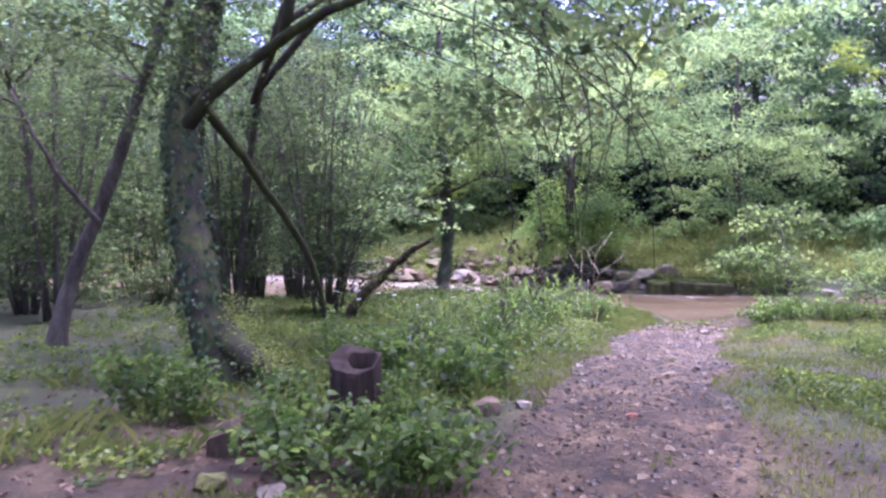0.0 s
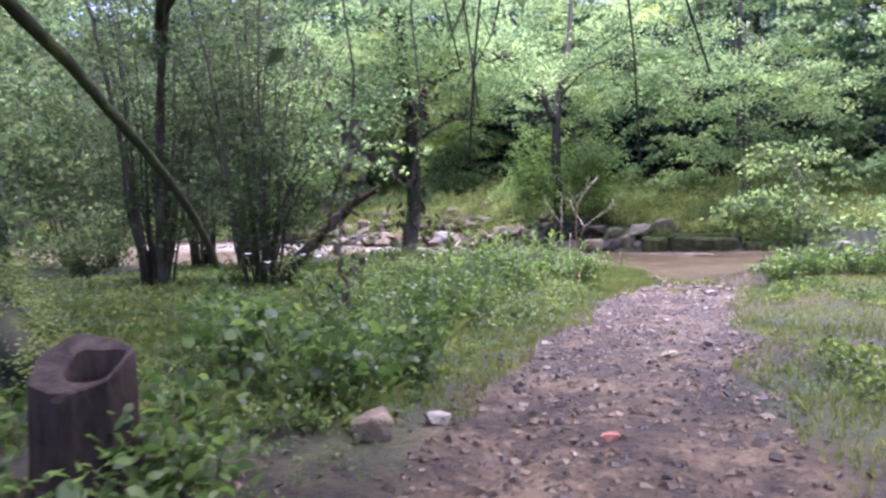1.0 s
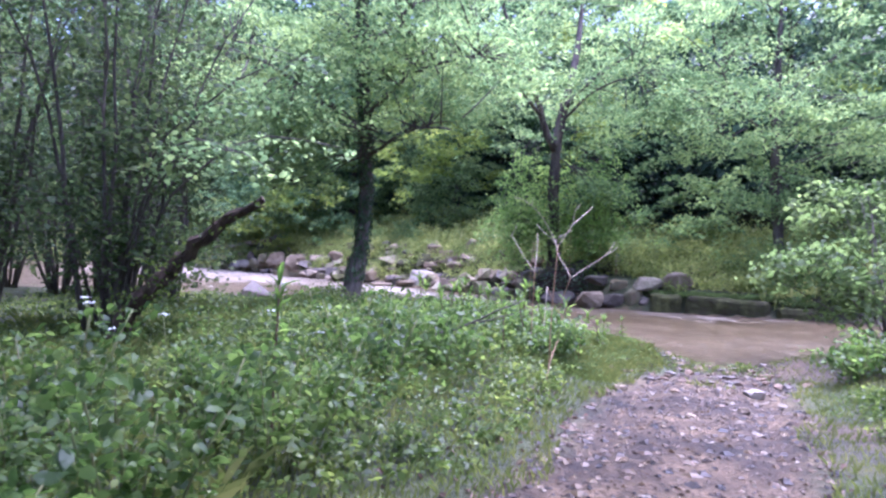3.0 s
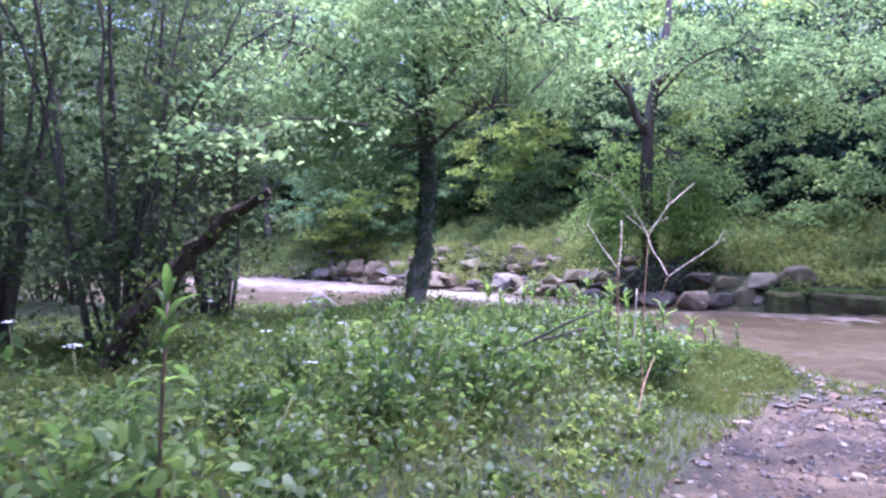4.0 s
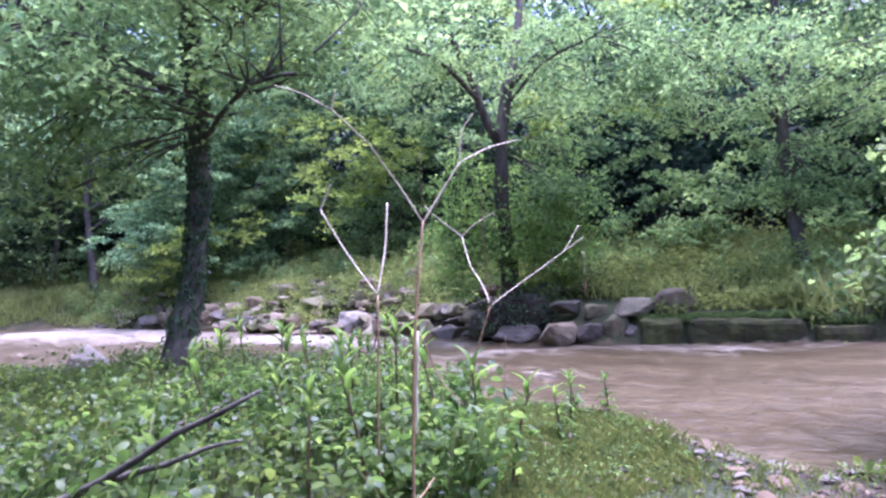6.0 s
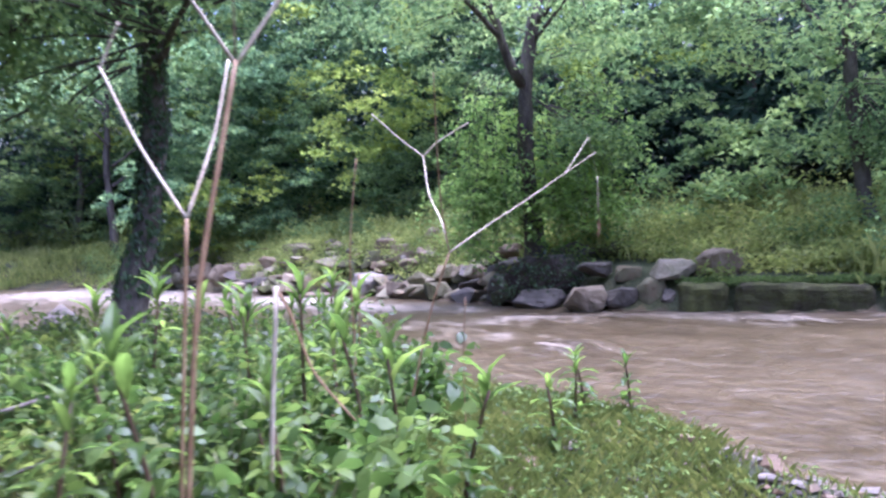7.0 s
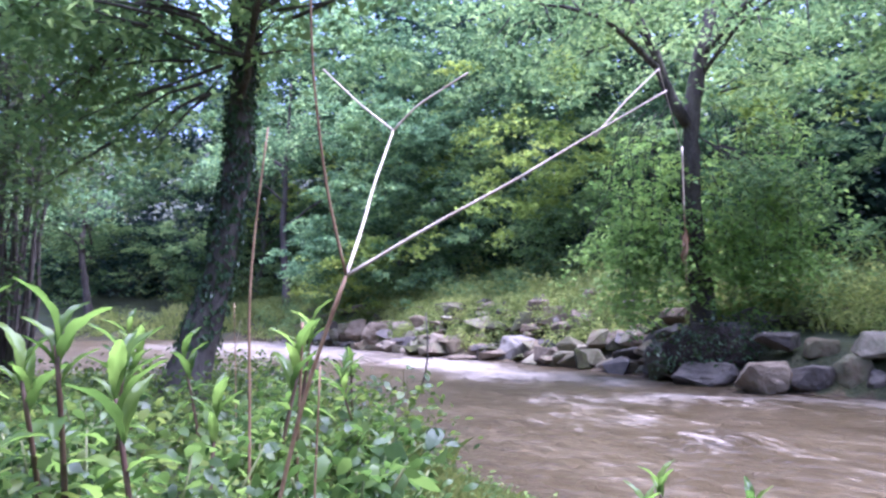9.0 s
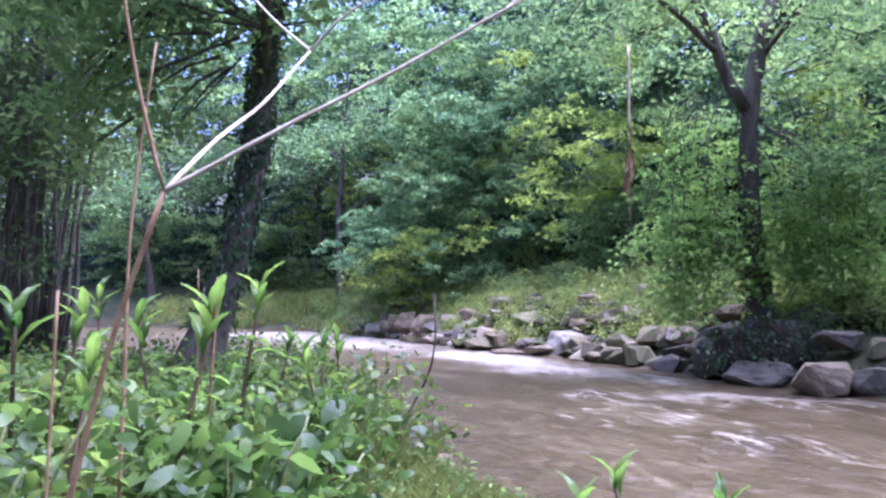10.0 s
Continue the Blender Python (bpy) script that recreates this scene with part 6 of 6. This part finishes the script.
stalk("tall dry stalk with two bleached arms and hanging thread", [
    ([(2.02, 10.59, 0.1), (2.07, 10.59, 0.6), (2.18, 10.59, 1.05), (2.28, 10.59, 1.31)], [0.013, 0.011, 0.010], STALK_RED),
    ([(2.28, 10.59, 1.31), (2.26, 10.77, 1.45), (2.2, 11.04, 1.6), (2.18, 11.32, 1.84)], [0.009, 0.007], STALK_PALE),
    ([(2.18, 11.32, 1.84), (2.05, 11.35, 1.95), (1.90, 11.39, 2.10)], [0.009, 0.006], STALK_PALE),
    ([(2.18, 11.32, 1.84), (2.26, 11.32, 1.92), (2.44, 11.32, 2.02)], [0.009, 0.006], STALK_PALE),
    ([(2.28, 10.59, 1.31), (2.47, 10.66, 1.43), (2.66, 10.73, 1.54), (2.85, 10.79, 1.66), (3.03, 10.85, 1.77)], [0.009, 0.007, 0.004], STALK_PALE),
    ([(2.85, 10.79, 1.65), (2.93, 10.84, 1.75), (3.02, 10.95, 1.86)], [0.006, 0.003], STALK_PALE),
    ([(2.28, 10.59, 1.31), (2.25, 10.54, 1.5), (2.24, 10.48, 1.75), (2.24, 10.45, 2.1)], [0.008, 0.006, 0.004], STALK_RED),
    ([(3.02, 10.95, 1.86), (3.08, 11.05, 1.66)], [0.002, 0.0015], STALK_PALE),
    ([(3.08, 11.05, 1.67), (3.08, 11.06, 1.49)], [0.006, 0.006], STALK_PALE),
    ([(3.08, 11.06, 1.49), (3.08, 11.07, 1.28)], [0.002, 0.0015], STALK_RED)], (3.08, 11.06, 1.4))
stalk("dry stalk forked into two pale arms", [
    ([(1.50, 9.2, 0.1), (1.50, 9.2, 0.7), (1.52, 9.22, 1.1), (1.53, 9.25, 1.44)], [0.012, 0.010], STALK_RED),
    ([(1.53, 9.25, 1.44), (1.38, 9.32, 1.66), (1.25, 9.4, 1.9)], [0.010, 0.008], STALK_PALE),
    ([(1.25, 9.4, 1.89), (1.27, 9.4, 1.94), (1.31, 9.4, 2.03)], [0.008, 0.005], STALK_PALE),
    ([(1.53, 9.25, 1.44), (1.58, 9.38, 1.68), (1.60, 9.49, 1.93)], [0.010, 0.008], STALK_PALE)])
stalk("tall reddish dry stalk with pale arms branching at the top", [
    ([(1.64, 8.74, 0.1), (1.66, 8.76, 0.75), (1.69, 8.79, 1.25), (1.73, 8.87, 1.55), (1.76, 8.93, 1.78)], [0.015, 0.013, 0.011], STALK_RED),
    ([(1.76, 8.93, 1.77), (1.67, 8.9, 1.92), (1.53, 8.78, 2.12), (1.38, 8.67, 2.25)], [0.010, 0.006], STALK_PALE),
    ([(1.38, 8.67, 2.25), (1.26, 8.6, 2.31), (1.16, 8.55, 2.33)], [0.006, 0.005], STALK_PALE),
    ([(1.38, 8.67, 2.25), (1.40, 8.67, 2.33)], [0.006, 0.005], STALK_PALE),
    ([(1.76, 8.93, 1.77), (1.86, 8.95, 1.92), (1.95, 8.96, 2.05)], [0.010, 0.008], STALK_PALE),
    ([(1.95, 8.96, 2.05), (2.12, 9.2, 2.16), (2.39, 9.82, 2.31)], [0.008, 0.004], STALK_PALE),
    ([(1.95, 8.96, 2.05), (1.96, 8.98, 2.2), (2.03, 9.0, 2.29)], [0.007, 0.004], STALK_PALE),
    ([(1.76, 8.93, 1.77), (1.76, 8.93, 2.1)], [0.005, 0.004], STEM_RED)])
stalk("broken pale stalk with a bent side stem", [
    ([(1.67, 9.4, 0.1), (1.70, 9.41, 0.8), (1.73, 9.42, 1.24)], [0.015, 0.014], STALK_PALE),
    ([(1.73, 9.42, 1.23), (1.76, 9.42, 1.18), (1.83, 9.4, 0.98), (1.95, 9.38, 0.84)], [0.010, 0.007], STALK_RED)])
stalk("upright reddish stalk standing apart", [
    ([(1.78, 11.1, 0.1), (1.78, 11.1, 0.9), (1.77, 11.1, 1.3), (1.8, 11.1, 1.6), (1.83, 11.1, 1.82)], [0.011, 0.010, 0.006], STALK_RED)])
stalk("short snapped brown stalk among the herbs", [
    ([(1.75, 11.5, 0.1), (1.76, 11.5, 0.65), (1.77, 11.5, 0.92), (1.78, 11.5, 1.2)], [0.012, 0.011], STALK_RED)])
stalk("straight dry stalk among the shoots", [
    ([(2.30, 10.32, 0.1), (2.31, 10.33, 0.5), (2.31, 10.33, 0.85), (2.33, 10.31, 1.12)], [0.006, 0.004], STALK_RED)])
for i, (x, y, z, dx) in enumerate([(0.9, 12.62, 1.3, -0.04)]):
    stalk("thin dry stalk standing in the undergrowth", [([(x - dx, y, 0.1), (x - dx * 0.6, y, z * 0.5), (x, y, z)], [0.008, 0.006, 0.004], STALK_PALE if i % 2 else STALK_RED),
                                                      ([(x - dx * 0.3, y, z * 0.8), (x + 0.08 + dx, y, z * 0.93)], [0.004, 0.002], STALK_PALE)])

# ---- broad-leaved shoots on the bank ----
def shoot_leaf():
    """A lance-shaped leaf with a wavy, toothed margin and raised sides."""
    k, V, T = 15, [], []
    for i in range(k):
        t = i / (k - 1)
        w = 0.5 * 0.37 * (math.sin(math.pi * min(1, t * 0.93 + 0.05)) ** 0.8) * (1.07 if i % 2 else 0.95)
        x, z = t, 0.14 * math.sin(t * 2.4) - 0.30 * t * t
        ripple = 0.018 * math.sin(t * 19)
        V += [(x + 0.02, w, z + w * 0.30 + ripple), (x, 0.45 * w, z + w * 0.22), (x, 0, z), (x, -0.45 * w, z + w * 0.22), (x + 0.02, -w, z + w * 0.30 - ripple)]
    for i in range(k - 1):
        b = i * 5
        for j in range(4):
            T += [(b + j, b + j + 1, b + j + 6), (b + j, b + j + 6, b + j + 5)]
    me = tri_mesh("leaf", V, np.array(T)[:, ::-1], True)
    me.materials.append(LEAF_SHOOT)
    return me


LEAF = shoot_leaf()


def shoot(height, seed):
    g = np.random.default_rng(seed)
    base = tagged(empty("leafy_shoot"), "fresh green broad-leaved shoot on the riverbank", "plant", "leafy shoots on the bank")
    lean = g.normal(0, 0.06, 2)
    line = bend([(0, 0, -0.05), (lean[0] * 0.3, lean[1] * 0.3, height * 0.5), (lean[0], lean[1], height)], 8)
    V, T = tube(line, [0.011, 0.006], 6, 0.03, g)
    stem = part("stem", tri_mesh("stem", V, T, True), STEM_RED, base, "reddish brown stem")
    pairs = int(6 + height * 8)
    for k in range(pairs):
        t = 0.28 + 0.72 * k / (pairs - 1)
        p = np.array([np.interp(t, np.linspace(0, 1, 8), line[:, i]) for i in range(3)])
        for s in (0, 1):
            top = t > 0.82
            L = (0.14 if not top else 0.17) * g.uniform(0.7, 1.2) * min(1.0, 0.5 + height)
            ob = new("leaf", LEAF)
            ob.parent = stem
            ob.matrix_local = pose(*p, 0, g.uniform(-78, -45) if top else g.uniform(-32, 22), k * 90 + s * 180 + g.normal(0, 20)) @ Matrix.Diagonal((L, L * (0.62 if top else 1.0), L, 1))
    return base


SHOOTS = [shoot(0.7, 101), shoot(0.58, 102), shoot(0.82, 103), shoot(0.32, 104), shoot(1.05, 105)]
SPOTS = [(2.08, 9.8, 0), (1.75, 9.4, 1), (1.49, 12.06, 2), (0.6, 12.01, 0), (1.21, 13.64, 1), (2.25, 9.88, 1), (1.45, 9.26, 0), (1.15, 9.19, 1), (1.1, 11.39, 0), (0.75, 10.98, 2), (1.7, 11.39, 0), (0.25, 11.52, 0), (1.9, 10.43, 0), (1.6, 10.56, 2), (1.3, 10.84, 0), (2.76, 10.77, 3), (3.06, 11.5, 3), (3.3, 11.39, 3), (2.95, 11.25, 3), (0.9, 12.35, 0),
         (-0.86, 4.6, 4), (1.7, 10.98, 1), (1.0, 10.02, 1), (1.65, 12.62, 1), (0.2, 12.76, 2), (1.85, 12.21, 3), (0.5, 10.15, 0), (1.0, 13.17, 1), (1.4, 13.03, 1), (-0.3, 11.8, 1), (1.55, 10.08, 3)]
for i, (x, y, k) in enumerate(SPOTS):
    m = pose(x, y, float(land([x], [y])[0]), 0, 0, 53.0 * i)
    if i in (0, 1, 2):
        if i == 0:
            SHOOTS[0].matrix_basis = m
        elif i == 1:
            SHOOTS[1].matrix_basis = m
        else:
            SHOOTS[2].matrix_basis = m
    elif i == 15:
        SHOOTS[3].matrix_basis = m
    elif k == 4:
        SHOOTS[4].matrix_basis = m
    else:
        copy_thing(SHOOTS[k], m)

def nettle_clump(height, seed):
    g = np.random.default_rng(seed)
    base = tagged(empty("herb_clump"), "bushy clump of dark wet broad-leaved herbs", "plant", "herb clumps beside the track")
    pts = []
    for k in range(9):
        a, r = g.uniform(0, 6.28), g.uniform(0.02, 0.26)
        h = height * g.uniform(0.55, 1.05)
        line = bend([(r * 0.6 * math.cos(a), r * 0.6 * math.sin(a), -0.04), (r * math.cos(a), r * math.sin(a), h * 0.6), (1.5 * r * math.cos(a), 1.5 * r * math.sin(a), h)], 6, 0.006, g)
        part("stem", tri_mesh("stem", *tube(line, [0.006, 0.003], 5, 0.03, g), True), STEM_GREEN, base)
        pts.append(np.repeat(line[2:], 14, 0) + g.normal(0, 0.055, (56, 3)) * (1, 1, 0.5))
    C = np.concatenate(pts)
    part("leaves", tri_mesh("leaves", *random_leaves(C, 0.052, 0.55, level=0.62, droop=0.4, g=g, rich=True), True), LEAF_KNOT, base)
    return base


CLUMPS = [nettle_clump(0.42, 121), nettle_clump(0.55, 122), nettle_clump(0.30, 123)]
HERBS = [(-2.3, 2.2, 1), (-1.2, 3.16, 1), (-1.75, 1.51, 0), (-1.45, 2.33, 2), (-2.75, 3.57, 1), (-1.9, 3.57, 0), (-0.75, 4.25, 1), (-1.2, 4.66, 0), (-2.2, 4.66, 1), (-0.45, 5.35, 0), (-3.1, 2.47, 2), (-2.05, 0.69, 2), (-2.2, -2.4, 2), (-2.6, -2.54, 2), (-2.95, -2.33, 2), (-2.35, -1.03, 2), (-4.3, -0.82, 0), (-4.7, -0.41, 2), (-0.3, 6.59, 1), (-1.0, 6.31, 0), (-1.7, 5.9, 0), (0.1, 7.41, 0), (0.55, 8.23, 1), (-0.6, 7.68, 1), (-1.45, 1.17, 2), (-3.2, -1.51, 2), (-2.7, 1.23, 0), (-3.6, 3.7, 1), (-0.1, 9.06, 1), (0.4, 9.6, 0), (-1.3, 8.23, 0), (0.9, 10.29, 1), (1.35, 10.02, 0), (1.7, 10.63, 1), (1.1, 11.11, 0), (0.6, 11.39, 1), (1.5, 11.66, 0), (0.2, 10.84, 0), (1.9, 9.81, 2), (1.0, 12.76, 1), (0.4, 12.35, 0), (-0.2, 10.98, 1), (1.45, 12.49, 2), (2.0, 11.25, 2), (1.75, 9.19, 2), (5.75, 8.99, 2), (6.2, 8.78, 0), (6.7, 8.64, 0), (7.1, 8.51, 1), (5.35, 8.51, 2), (5.9, 8.23, 2), (6.6, 7.96, 2)]
for i, (x, y, k) in enumerate(HERBS):
    big = (1.0, 1.35, 1.15, 1.5, 0.9)[i % 5] if -0.5 < y < 8.5 and x < 1 else 1.0
    m = pose(x, y, float(land([x], [y])[0]), 0, 0, 71.0 * i) @ Matrix.Diagonal((big, big, big, 1))
    if i == 0:
        CLUMPS[1].matrix_basis = m
    elif i == 2:
        CLUMPS[0].matrix_basis = m
    elif i == 3:
        CLUMPS[2].matrix_basis = m
    else:
        copy_thing(CLUMPS[k], m)

# white flower heads in the undergrowth
def flower_head(at, height, seed):
    g = np.random.default_rng(seed)
    base = tagged(empty("cow_parsley", at), "cow parsley stem with a flat white flower head", "wildflower", "white flowers on the bank")
    o = np.array(at)
    top = o + (g.normal(0, 0.05), g.normal(0, 0.05), height)
    part("stem", tri_mesh("stem", *tube(bend([o - (0, 0, 0.05), (o + top) / 2 + g.normal(0, 0.02, 3), top], 6), [0.005, 0.003], 5), True), STEM_GREEN, base)
    n = 30
    a, q = g.uniform(0, 6.28, n), 0.048 * np.sqrt(g.uniform(0, 1, n))
    c = top + np.stack([q * np.cos(a), q * np.sin(a), 0.03 - 2.0 * q ** 2], 1) + g.normal(0, 0.004, (n, 3))
    part("flower_head", tri_mesh("flower_head", *random_leaves(c, 0.013, 0.9, level=0.9, droop=0, g=g, rich=True)), PETAL, base, "flat white flower head")


PETAL = leaf_material("white_petals", (0.45, 0.47, 0.40), (0.62, 0.64, 0.56), (0.75, 0.76, 0.70), rough=0.6, glow=0.3)
for i, (x, y, h) in enumerate([(-2.6, 6.04, 0.75), (-2.2, 5.49, 0.6), (-1.9, 5.9, 0.7), (-3.2, 5.35, 0.7), (-2.9, 6.72, 0.8), (-1.5, 7.68, 0.6), (-2.4, 8.78, 0.75), (-1.7, 9.88, 0.7), (-1.1, 8.51, 0.55), (-3.6, 6.31, 0.8), (-0.8, 6.72, 0.5), (-2.0, 11.52, 0.7)]):
    flower_head((x, y, float(land([x], [y])[0])), h, 700 + i)
